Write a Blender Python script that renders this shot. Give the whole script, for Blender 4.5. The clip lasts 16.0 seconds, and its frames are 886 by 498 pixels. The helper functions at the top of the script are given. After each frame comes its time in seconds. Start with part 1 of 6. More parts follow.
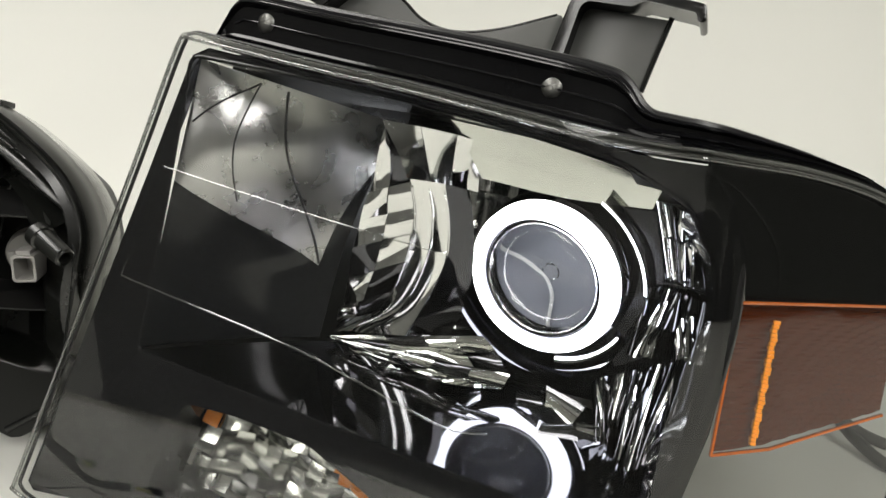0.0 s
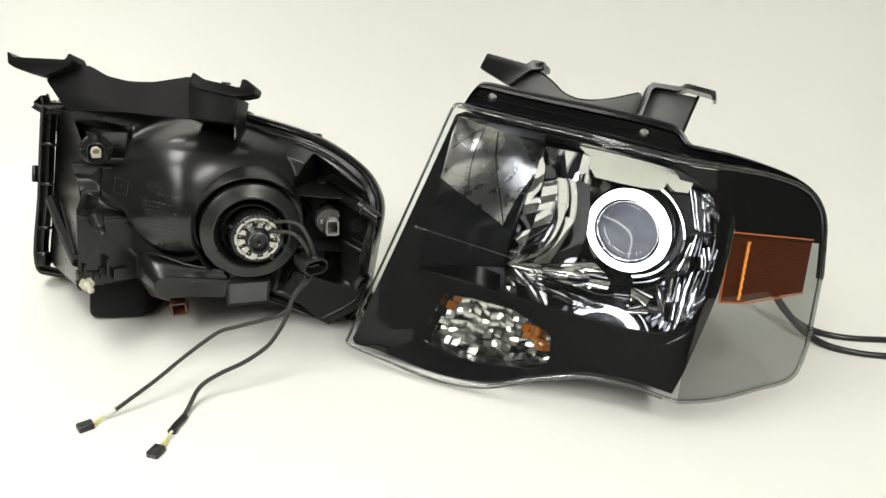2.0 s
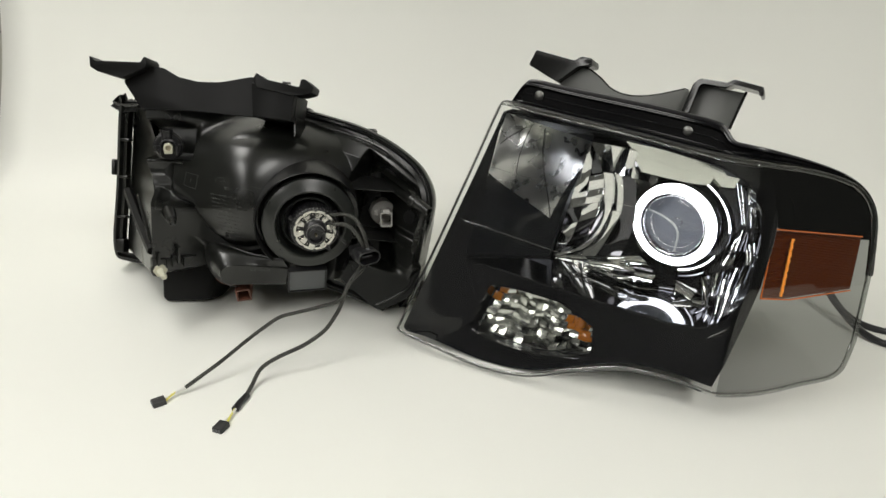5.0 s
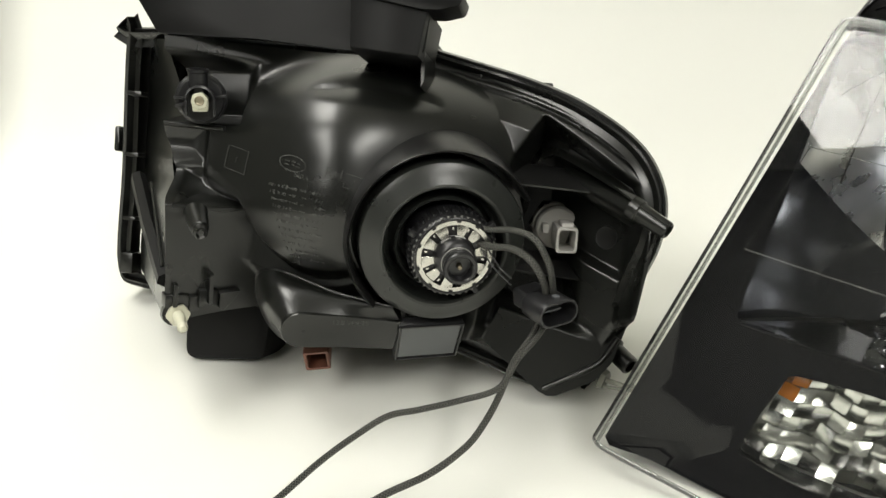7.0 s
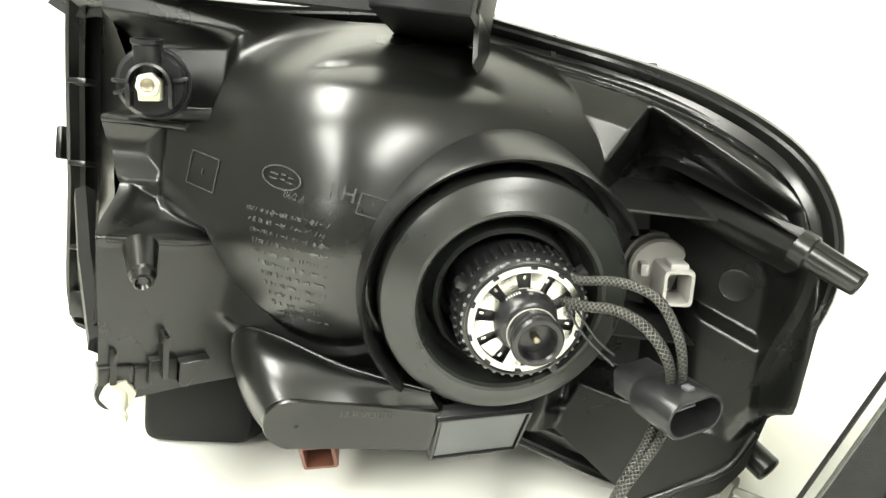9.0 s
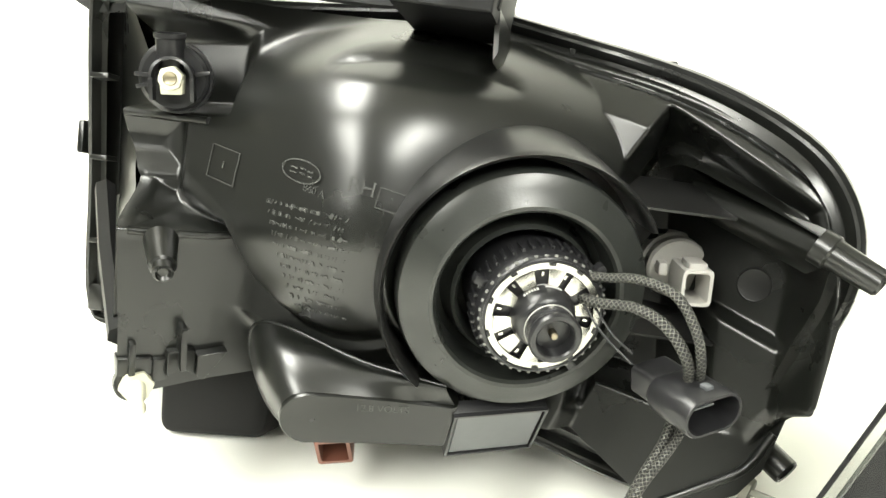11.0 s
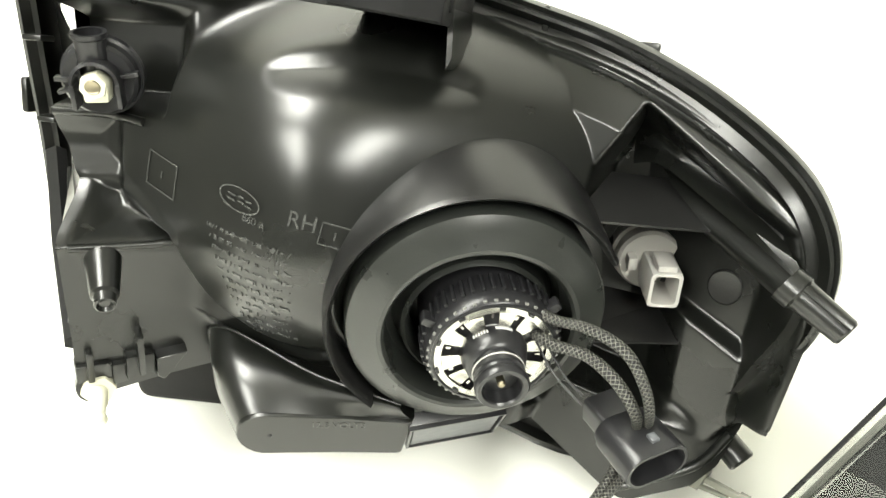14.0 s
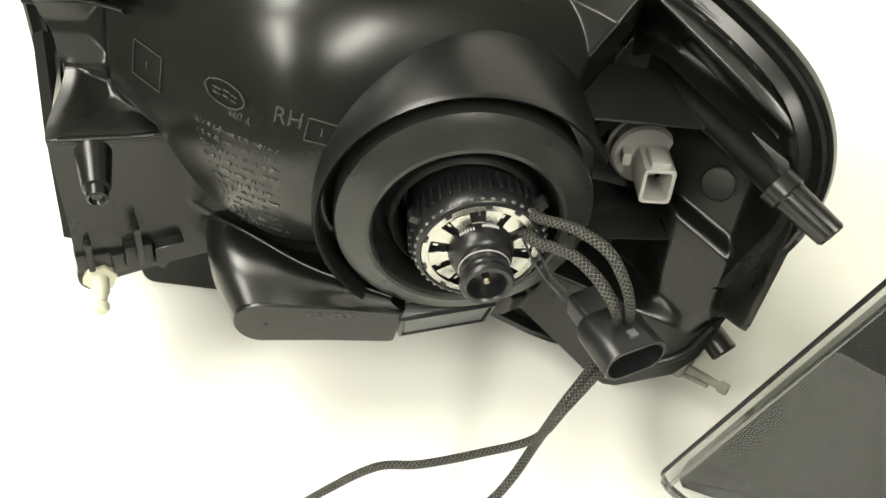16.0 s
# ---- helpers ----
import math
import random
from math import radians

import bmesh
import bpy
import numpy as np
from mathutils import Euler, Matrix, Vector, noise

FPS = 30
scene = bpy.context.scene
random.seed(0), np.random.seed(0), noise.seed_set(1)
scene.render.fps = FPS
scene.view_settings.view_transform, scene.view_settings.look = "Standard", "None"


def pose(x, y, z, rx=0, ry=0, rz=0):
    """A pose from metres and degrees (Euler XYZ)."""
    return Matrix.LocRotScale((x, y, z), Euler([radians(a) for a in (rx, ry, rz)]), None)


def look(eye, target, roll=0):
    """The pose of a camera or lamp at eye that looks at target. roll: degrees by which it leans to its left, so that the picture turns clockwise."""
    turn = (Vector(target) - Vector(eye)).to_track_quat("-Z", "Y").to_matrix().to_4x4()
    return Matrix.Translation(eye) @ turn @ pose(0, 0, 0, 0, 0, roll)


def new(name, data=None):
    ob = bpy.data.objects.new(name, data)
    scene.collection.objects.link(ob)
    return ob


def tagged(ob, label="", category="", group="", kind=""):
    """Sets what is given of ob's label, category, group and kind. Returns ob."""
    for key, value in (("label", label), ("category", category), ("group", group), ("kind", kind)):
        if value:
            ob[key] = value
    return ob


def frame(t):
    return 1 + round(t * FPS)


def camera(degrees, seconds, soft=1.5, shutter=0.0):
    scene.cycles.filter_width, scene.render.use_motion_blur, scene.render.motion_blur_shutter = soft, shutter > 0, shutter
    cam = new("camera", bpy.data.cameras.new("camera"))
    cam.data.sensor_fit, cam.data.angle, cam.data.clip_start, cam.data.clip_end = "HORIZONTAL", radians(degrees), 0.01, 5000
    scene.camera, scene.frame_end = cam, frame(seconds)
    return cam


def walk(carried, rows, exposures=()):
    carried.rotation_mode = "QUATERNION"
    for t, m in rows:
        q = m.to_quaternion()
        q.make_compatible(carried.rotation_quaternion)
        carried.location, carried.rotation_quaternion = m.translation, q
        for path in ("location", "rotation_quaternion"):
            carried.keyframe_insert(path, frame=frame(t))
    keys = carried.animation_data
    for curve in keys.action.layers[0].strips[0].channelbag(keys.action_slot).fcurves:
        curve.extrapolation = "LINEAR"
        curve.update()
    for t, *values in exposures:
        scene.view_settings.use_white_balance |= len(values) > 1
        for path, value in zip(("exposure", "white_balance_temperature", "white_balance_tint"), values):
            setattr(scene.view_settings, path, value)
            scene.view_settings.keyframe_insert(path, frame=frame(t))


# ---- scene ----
cam = camera(62.3, 16.0)
PATH = [
    (0, (0.01, 0.01, 0.322), (0.001, 1.849, -0.464), 1.8),
    (0.5, (-0.003, -0.015, 0.327), (-0.024, 1.829, -0.447), 1.7),
    (1, (-0.051, -0.105, 0.354), (-0.063, 1.736, -0.427), 1.7),
    (1.5, (-0.103, -0.235, 0.398), (-0.109, 1.6, -0.397), 1.5),
    (2, (-0.128, -0.349, 0.423), (-0.141, 1.497, -0.348), 1.8),
    (2.5, (-0.15, -0.405, 0.435), (-0.172, 1.439, -0.34), 1.8),
    (3, (-0.158, -0.422, 0.447), (-0.202, 1.418, -0.337), 1.5),
    (3.2, (-0.157, -0.421, 0.445), (-0.195, 1.419, -0.338), 1.6),
    (5.3, (-0.106, -0.361, 0.447), (-0.341, 1.446, -0.377), 0.4),
    (5.5, (-0.131, -0.351, 0.437), (-0.398, 1.456, -0.379), 0.7),
    (6, (-0.188, -0.27, 0.396), (-0.499, 1.532, -0.415), 0.5),
    (6.5, (-0.235, -0.148, 0.361), (-0.541, 1.647, -0.464), 0.8),
    (7, (-0.265, -0.042, 0.313), (-0.579, 1.765, -0.484), 0.8),
    (7.5, (-0.285, 0.03, 0.28), (-0.612, 1.841, -0.503), 0.7),
    (8, (-0.301, 0.08, 0.268), (-0.637, 1.889, -0.517), 0.6),
    (8.5, (-0.31, 0.093, 0.274), (-0.66, 1.901, -0.506), 0.6),
    (9, (-0.309, 0.1, 0.27), (-0.673, 1.908, -0.503), 0.5),
    (9.5, (-0.31, 0.1, 0.265), (-0.684, 1.906, -0.509), 0.5),
    (9.7, (-0.313, 0.098, 0.268), (-0.689, 1.905, -0.502), 0.6),
    (11.8, (-0.303, 0.099, 0.265), (-0.717, 1.9, -0.5), 0.6),
    (12, (-0.298, 0.101, 0.264), (-0.712, 1.902, -0.5), 0.5),
    (12.5, (-0.294, 0.104, 0.274), (-0.7, 1.852, -0.608), 0.5),
    (13, (-0.292, 0.125, 0.296), (-0.683, 1.756, -0.793), 0.1),
    (13.5, (-0.296, 0.155, 0.319), (-0.669, 1.72, -0.868), 0.0),
    (14, (-0.298, 0.155, 0.331), (-0.681, 1.728, -0.845), -0.0),
    (14.5, (-0.296, 0.148, 0.332), (-0.683, 1.679, -0.895), -0.1),
    (15, (-0.29, 0.156, 0.337), (-0.647, 1.555, -1.047), -0.2),
    (15.5, (-0.291, 0.164, 0.343), (-0.642, 1.528, -1.077), -0.1),
    (16, (-0.29, 0.161, 0.337), (-0.651, 1.517, -1.088), -0.3),
]
EXPOSURES = [(0.0, -0.80, 6600, 11), (0.5, -0.76, 6900, 14), (1.0, -0.64, 7150, 15), (1.5, -0.62, 6750, 13), (2.0, -0.62, 6550, 10), (2.5, -0.96, 6550, 10), (3.0, -0.99, 6550, 10), (5.5, -1.02, 6550, 10), (6.5, -0.84, 6600, 9), (7.0, -0.55, 6680, 8), (7.5, -0.30, 6700, 6), (8.0, 0.54, 6680, 5),
             (9.0, 0.87, 6680, 5), (13.0, 0.94, 6680, 5), (14.0, 0.91, 6680, 5), (14.5, 0.82, 6700, 5), (15.0, 0.12, 6780, 5), (16.0, 0.05, 6950, 6)]
walk(cam, [(t, look(eye, target, roll)) for t, eye, target, roll in PATH], EXPOSURES)

# ---- world and light ----
world = bpy.data.worlds.new("room_air")
scene.world = world
world.use_nodes = True
world.node_tree.nodes["Background"].inputs[0].default_value = (0.9, 0.95, 1.0, 1)
world.node_tree.nodes["Background"].inputs[1].default_value = 0.02


def ceiling_lamp(x, y, sx, sy, watts):
    data = bpy.data.lights.new("ceiling_lamp", "AREA")
    data.shape, data.size, data.size_y, data.energy = "RECTANGLE", sx, sy, watts
    data.color = (1.0, 0.99, 0.955)
    ob = new("ceiling_lamp", data)
    ob.matrix_world = pose(x, y, CEILING - 0.06)
    return ob


CEILING = 1.75
LAMPS = ((-1.25, -1.40, 0.65, 1.8, 40.0), (0.72, -1.00, 0.42, 1.4, 40.0), (-1.10, 0.32, 0.60, 0.9, 21.0))
for spec in LAMPS:
    ceiling_lamp(*spec)


# ---- materials ----
def material(name, base, rough=0.5, metal=0.0, grain=0.0, grain_size=400.0, mottle=0.08, mottle_size=18.0,
             rough_var=0.08, emit=0.0, coat=0.0, ior=1.5):
    m = bpy.data.materials.new(name)
    m.use_nodes = True
    nt = m.node_tree
    b = nt.nodes["Principled BSDF"]
    b.inputs["Base Color"].default_value = (*base, 1)
    b.inputs["Roughness"].default_value = rough
    b.inputs["Metallic"].default_value = metal
    b.inputs["Coat Weight"].default_value = coat
    b.inputs["IOR"].default_value = ior
    where = nt.nodes.new("ShaderNodeTexCoord").outputs["Object"]
    if mottle or rough_var:
        n = nt.nodes.new("ShaderNodeTexNoise")
        n.inputs["Scale"].default_value, n.inputs["Detail"].default_value = mottle_size, 6
        nt.links.new(where, n.inputs["Vector"])
        mix = nt.nodes.new("ShaderNodeMix")
        mix.data_type = "RGBA"
        mix.inputs["A"].default_value = (*[max(0, c * (1 - mottle)) for c in base], 1)
        mix.inputs["B"].default_value = (*[min(1, c * (1 + mottle)) for c in base], 1)
        nt.links.new(n.outputs["Fac"], mix.inputs["Factor"])
        nt.links.new(mix.outputs["Result"], b.inputs["Base Color"])
        rmap = nt.nodes.new("ShaderNodeMapRange")
        rmap.inputs["To Min"].default_value = max(0.0, rough - rough_var)
        rmap.inputs["To Max"].default_value = min(1.0, rough + rough_var)
        nt.links.new(n.outputs["Fac"], rmap.inputs["Value"])
        nt.links.new(rmap.outputs["Result"], b.inputs["Roughness"])
    if grain:
        g = nt.nodes.new("ShaderNodeTexNoise")
        g.inputs["Scale"].default_value, g.inputs["Detail"].default_value = grain_size, 3
        nt.links.new(where, g.inputs["Vector"])
        bump = nt.nodes.new("ShaderNodeBump")
        bump.inputs["Strength"].default_value, bump.inputs["Distance"].default_value = grain, 0.001
        nt.links.new(g.outputs["Fac"], bump.inputs["Height"])
        nt.links.new(bump.outputs["Normal"], b.inputs["Normal"])
    if emit:
        b.inputs["Emission Color"].default_value = (*base, 1)
        b.inputs["Emission Strength"].default_value = emit
    return m


def clear(name, tint, rough=0.0, ior=1.5):
    """A clear moulded shell: see-through, with the gloss of its surface."""
    m = bpy.data.materials.new(name)
    m.use_nodes = True
    nt = m.node_tree
    nt.nodes.remove(nt.nodes["Principled BSDF"])
    see = nt.nodes.new("ShaderNodeBsdfTransparent")
    see.inputs[0].default_value = (*tint, 1)
    gloss = nt.nodes.new("ShaderNodeBsdfGlossy")
    gloss.inputs["Roughness"].default_value = rough
    # a thin wall mirrors alike from both sides: more gloss at a slant, none trapped inside
    face = nt.nodes.new("ShaderNodeLayerWeight")
    face.inputs["Blend"].default_value = 0.5
    power = nt.nodes.new("ShaderNodeMath")
    power.operation = "POWER"
    power.inputs[1].default_value = 4.5
    nt.links.new(face.outputs["Facing"], power.inputs[0])
    head_on = 1.8 * ((ior - 1) / (ior + 1)) ** 2
    amount = nt.nodes.new("ShaderNodeMapRange")
    amount.inputs["To Min"].default_value = head_on
    nt.links.new(power.outputs[0], amount.inputs["Value"])
    mix = nt.nodes.new("ShaderNodeMixShader")
    nt.links.new(amount.outputs["Result"], mix.inputs[0])
    nt.links.new(see.outputs[0], mix.inputs[1])
    nt.links.new(gloss.outputs[0], mix.inputs[2])
    nt.links.new(mix.outputs[0], nt.nodes["Material Output"].inputs[0])
    return m


PAPER = material("white_paper_sweep", (0.80, 0.802, 0.745), 0.55, grain=0.04, grain_size=900, mottle=0.022, mottle_size=3.5)
BLOCK = material("painted_block", (0.42, 0.415, 0.345), 0.7, grain=0.5, grain_size=160, mottle=0.08)
MORTAR = material("mortar", (0.24, 0.24, 0.22), 0.9, grain=0.4)
PLASTER = material("room_paint", (0.145, 0.147, 0.135), 0.8, mottle=0.05, mottle_size=3)
CEILING_PAINT = material("ceiling_paint", (0.62, 0.62, 0.58), 0.8, mottle=0.05, mottle_size=3)
CARPET = material("floor_concrete", (0.16, 0.155, 0.15), 0.8, mottle=0.2, mottle_size=4)
WOOD = material("table_laminate", (0.35, 0.32, 0.28), 0.5)
LIGHT = material("lamp_diffuser", (1.0, 0.99, 0.955), 0.5, mottle=0, rough_var=0, emit=6.0)
TRAY = material("lamp_tray", (0.75, 0.75, 0.75), 0.4)
SHELL = material("moulded_black_plastic", (0.0050, 0.0054, 0.0045), 0.285, grain=0.025, grain_size=1500, mottle=0.15, rough_var=0.05, ior=1.57)
SHELL_MATT = material("grained_black_plastic", (0.009, 0.009, 0.0087), 0.30, grain=0.06, grain_size=1200, mottle=0.15)
GLOSS = material("gloss_black_bezel", (0.006, 0.006, 0.007), 0.07, mottle=0.1, rough_var=0.02, ior=1.36)
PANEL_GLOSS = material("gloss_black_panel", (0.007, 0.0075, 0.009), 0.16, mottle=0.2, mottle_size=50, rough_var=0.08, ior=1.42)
# black panel's pale reflection and hot spots put into a light base
SATIN_LIT = material("satin_black_lit_pale", (0.50, 0.50, 0.494), 0.28, metal=1.0, coat=0.3, grain=0.05, grain_size=2200, mottle=0.35, mottle_size=70, rough_var=0.06)
# black chrome parts, and the dark reflections painted on bright reflectors
SMOKE = material("black_chrome_and_reflections", (0.10, 0.10, 0.11), 0.05, metal=1.0, mottle=0.1, rough_var=0.02)
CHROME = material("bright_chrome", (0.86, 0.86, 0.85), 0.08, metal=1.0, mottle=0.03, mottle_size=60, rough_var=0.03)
TURN_CHROME = material("turn_lamp_chrome", (0.72, 0.73, 0.69), 0.22, metal=1.0, mottle=0.08, mottle_size=90, rough_var=0.06)
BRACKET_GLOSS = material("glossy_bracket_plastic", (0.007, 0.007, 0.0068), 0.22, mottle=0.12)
# bracket plastic with the light it reflects put into a grey base
BRACKET_LIT = material("bracket_plastic_lit_grey", (0.11, 0.112, 0.104), 0.42, grain=0.04, mottle=0.12)
BRACKET_BLACK = material("black_bracket_plastic", (0.007, 0.007, 0.007), 0.45, grain=0.05, mottle=0.12, ior=1.25)
STEEL = material("zinc_steel", (0.55, 0.54, 0.50), 0.25, metal=1.0, mottle=0.12, mottle_size=120)
RUBBER = material("black_rubber", (0.018, 0.0195, 0.0175), 0.30, grain=0.05, grain_size=900, mottle=0.25, mottle_size=60)
FLANGE = material("wet_black_flange", (0.005, 0.005, 0.0055), 0.08, grain=0.05, grain_size=220, mottle=0.2, mottle_size=80, rough_var=0.06, ior=1.38)
SIDE_GLOSS = material("smooth_black_side", (0.010, 0.010, 0.010), 0.20, mottle=0.1, rough_var=0.04, ior=1.62)
BLACK = material("black_nylon", (0.013, 0.013, 0.014), 0.30, mottle=0.1, grain=0.04, grain_size=1600)
GREY = material("grey_nylon", (0.42, 0.41, 0.385), 0.45, mottle=0.06, grain=0.05)
CLIP = material("pale_clip_nylon", (0.20, 0.20, 0.165), 0.4, mottle=0.1)
CREAM = material("cream_nylon", (0.56, 0.55, 0.43), 0.4, mottle=0.06)
PIP = material("worn_pip", (0.16, 0.16, 0.15), 0.3)
BRASS = material("brass_pin", (0.30, 0.265, 0.19), 0.4, metal=1.0)
RED = material("brown_red_socket", (0.14, 0.055, 0.035), 0.45, mottle=0.12)
AMBER = material("amber_reflector", (0.24, 0.050, 0.010), 0.18, mottle=0.1, grain=0.1, grain_size=300, coat=0.4)
AMBER_RIM = material("amber_rim", (0.50, 0.13, 0.03), 0.2, mottle=0.2, mottle_size=60)
AMBER_EDGE = material("amber_edge", (0.95, 0.33, 0.035), 0.3, grain=0.3, grain_size=500)
YELLOW = material("yellow_wire", (0.72, 0.66, 0.14), 0.4)
WHITE = material("white_wire", (0.75, 0.75, 0.70), 0.4)
DULL = material("dull_screw", (0.17, 0.17, 0.16), 0.42, metal=1.0, mottle=0.35, mottle_size=200)
HALO = material("halo_ring_light", (0.90, 0.93, 1.0), 0.4, mottle=0, rough_var=0, emit=20.0)
FOIL = material("grey_label", (0.10, 0.105, 0.11), 0.35, mottle=0.08, mottle_size=200)
INK = material("pale_print", (0.55, 0.55, 0.54), 0.5, mottle=0)
EMBOSS = material("raised_plastic_mark", (0.050, 0.051, 0.048), 0.28, mottle=0)
BULB_AMBER = material("amber_bulb", (0.60, 0.19, 0.02), 0.12, mottle=0.1, coat=0.5)
LENS = clear("clear_lens", (0.95, 0.955, 0.95), 0.0, 1.45)
# clear lens too: the grey tint stands in for shade behind it
LENS_SIDE = clear("side_lens_shade_tint", (0.40, 0.41, 0.40), 0.02)
LENS_WALL = clear("clear_lens_wall", (0.85, 0.86, 0.85), 0.02)
# lighter copy of the black chrome: paper's reflection lifted in the base
ROOF = material("black_chrome_lit_pale", (0.66, 0.67, 0.63), 0.10, metal=1.0, mottle=0.1, rough_var=0.04)
EDGE = clear("lens_edge", (0.62, 0.63, 0.62), 0.08, 1.9)


def braid():
    m = bpy.data.materials.new("braided_sleeve")
    m.use_nodes = True
    nt = m.node_tree
    b = nt.nodes["Principled BSDF"]
    b.inputs["Roughness"].default_value = 0.5
    uv = nt.nodes.new("ShaderNodeUVMap")
    tex = []
    for sign in (1, -1):
        mapping = nt.nodes.new("ShaderNodeMapping")
        mapping.inputs["Rotation"].default_value = (0, 0, sign * radians(45))
        nt.links.new(uv.outputs[0], mapping.inputs["Vector"])
        w = nt.nodes.new("ShaderNodeTexWave")
        w.inputs["Scale"].default_value = 1.0
        w.inputs["Distortion"].default_value = 0.6
        nt.links.new(mapping.outputs[0], w.inputs["Vector"])
        tex.append(w)
    mult = nt.nodes.new("ShaderNodeMath")
    mult.operation = "MAXIMUM"
    nt.links.new(tex[0].outputs["Fac"], mult.inputs[0])
    nt.links.new(tex[1].outputs["Fac"], mult.inputs[1])
    ramp = nt.nodes.new("ShaderNodeValToRGB")
    ramp.color_ramp.elements[0].color = (0.006, 0.006, 0.006, 1)
    ramp.color_ramp.elements[0].position = 0.89
    ramp.color_ramp.elements[1].color = (0.13, 0.13, 0.11, 1)
    ramp.color_ramp.elements[1].position = 1.0
    nt.links.new(mult.outputs[0], ramp.inputs[0])
    nt.links.new(ramp.outputs[0], b.inputs["Base Color"])
    bump = nt.nodes.new("ShaderNodeBump")
    bump.inputs["Strength"].default_value, bump.inputs["Distance"].default_value = 0.8, 0.0006
    nt.links.new(mult.outputs[0], bump.inputs["Height"])
    nt.links.new(bump.outputs["Normal"], b.inputs["Normal"])
    return m


BRAID = braid()


# ---- shape helpers ----
def part(name, bm, mat, parent=None, label="", smooth=35):
    me = bpy.data.meshes.new(name)
    bmesh.ops.remove_doubles(bm, verts=bm.verts, dist=1e-6)
    bmesh.ops.recalc_face_normals(bm, faces=bm.faces)
    for f in bm.faces:
        f.smooth = smooth > 0
    bm.to_mesh(me)
    bm.free()
    if smooth > 0:
        me.set_sharp_from_angle(angle=radians(smooth))
    me.materials.append(mat)
    ob = new(name, me)
    ob.parent = parent
    return tagged(ob, label) if label else ob


def empty(name, m, label, category, group=""):
    ob = new(name)
    ob.matrix_world = m
    ob.empty_display_size = 0.02
    return tagged(ob, label, category, group)


def spline(points, n=6, closed=False):
    """Catmull-Rom through the points, n steps a span."""
    P = [np.array(p, float) for p in points]
    k = len(P)
    out = []
    for i in range(k if closed else k - 1):
        a = P[(i - 1) % k] if closed or i else 2 * P[0] - P[1]
        b, c = P[i], P[(i + 1) % k]
        d = P[(i + 2) % k] if closed or i + 2 < k else 2 * P[-1] - P[-2]
        for s in range(n):
            t = s / n
            out.append(0.5 * (2 * b + (c - a) * t + (2 * a - 5 * b + 4 * c - d) * t * t + (3 * b - a - 3 * c + d) * t ** 3))
    if not closed:
        out.append(P[-1])
    return out


def rounded(points, r, n=4):
    """A polygon with its corners rounded by up to r."""
    P = [np.array(p, float) for p in points]
    out = []
    for i, p in enumerate(P):
        a, b = P[i - 1] - p, P[(i + 1) % len(P)] - p
        la, lb = np.linalg.norm(a), np.linalg.norm(b)
        k = min(r, la * 0.45, lb * 0.45)
        s, e = p + a / la * k, p + b / lb * k
        for j in range(n + 1):
            t = j / n
            out.append((1 - t) ** 2 * s + 2 * t * (1 - t) * p + t * t * e)
    return out


def axes(origin, z, x=(1, 0, 0)):
    z = Vector(z).normalized()
    x = Vector(x)
    x = (x - x.dot(z) * z).normalized()
    y = z.cross(x)
    return Matrix.Translation(origin) @ Matrix((x, y, z)).transposed().to_4x4()


def add_lathe(bm, profile, m, seg=64, a0=0.0, a1=360.0):
    full = abs(a1 - a0) >= 360
    rows = []
    for i in range(seg if full else seg + 1):
        a = radians(a0 + (a1 - a0) * i / seg)
        rows.append([bm.verts.new(m @ Vector((r * math.cos(a), r * math.sin(a), z))) for r, z in profile])
    for i in range(seg):
        p, q = rows[i], rows[(i + 1) % len(rows)]
        for j in range(len(profile) - 1):
            if profile[j][0] < 1e-7 and profile[j + 1][0] < 1e-7:
                continue
            bm.faces.new((p[j], q[j], q[j + 1], p[j + 1]))
    if not full:
        for row in (rows[0], rows[-1]):
            if len(row) > 2:
                bm.faces.new(row)
    return bm


def add_prism(bm, outline, z0, z1, m=Matrix(), taper=1.0, bevel=0.0):
    """A solid between z0 and z1 over a closed outline; the top may taper and its edge be eased."""
    c = sum((np.array(p[:2], float) for p in outline)) / len(outline)
    levels = [(z0, 1.0)]
    size = max(np.linalg.norm(np.array(p[:2]) - c) for p in outline)
    if bevel:
        levels += [(z1 - bevel * (1 if z1 > z0 else -1), taper), (z1 - 0.3 * bevel * (1 if z1 > z0 else -1), taper - 0.3 * bevel / size), (z1, taper - bevel / size)]
    else:
        levels += [(z1, taper)]
    rings = [[bm.verts.new(m @ Vector((*(c + (np.array(p[:2]) - c) * s), z))) for p in outline] for z, s in levels]
    k = len(outline)
    for a, b in zip(rings, rings[1:]):
        for i in range(k):
            bm.faces.new((a[i], a[(i + 1) % k], b[(i + 1) % k], b[i]))
    bm.faces.new(rings[0])
    bm.faces.new(rings[-1])
    return bm


def add_box(bm, size, m, bevel=0.0):
    x, y, z = (s / 2 for s in size)
    return add_prism(bm, rounded([(-x, -y), (x, -y), (x, y), (-x, y)], bevel, 2) if bevel else [(-x, -y), (x, -y), (x, y), (-x, y)], -z, z, m, 1.0, bevel)


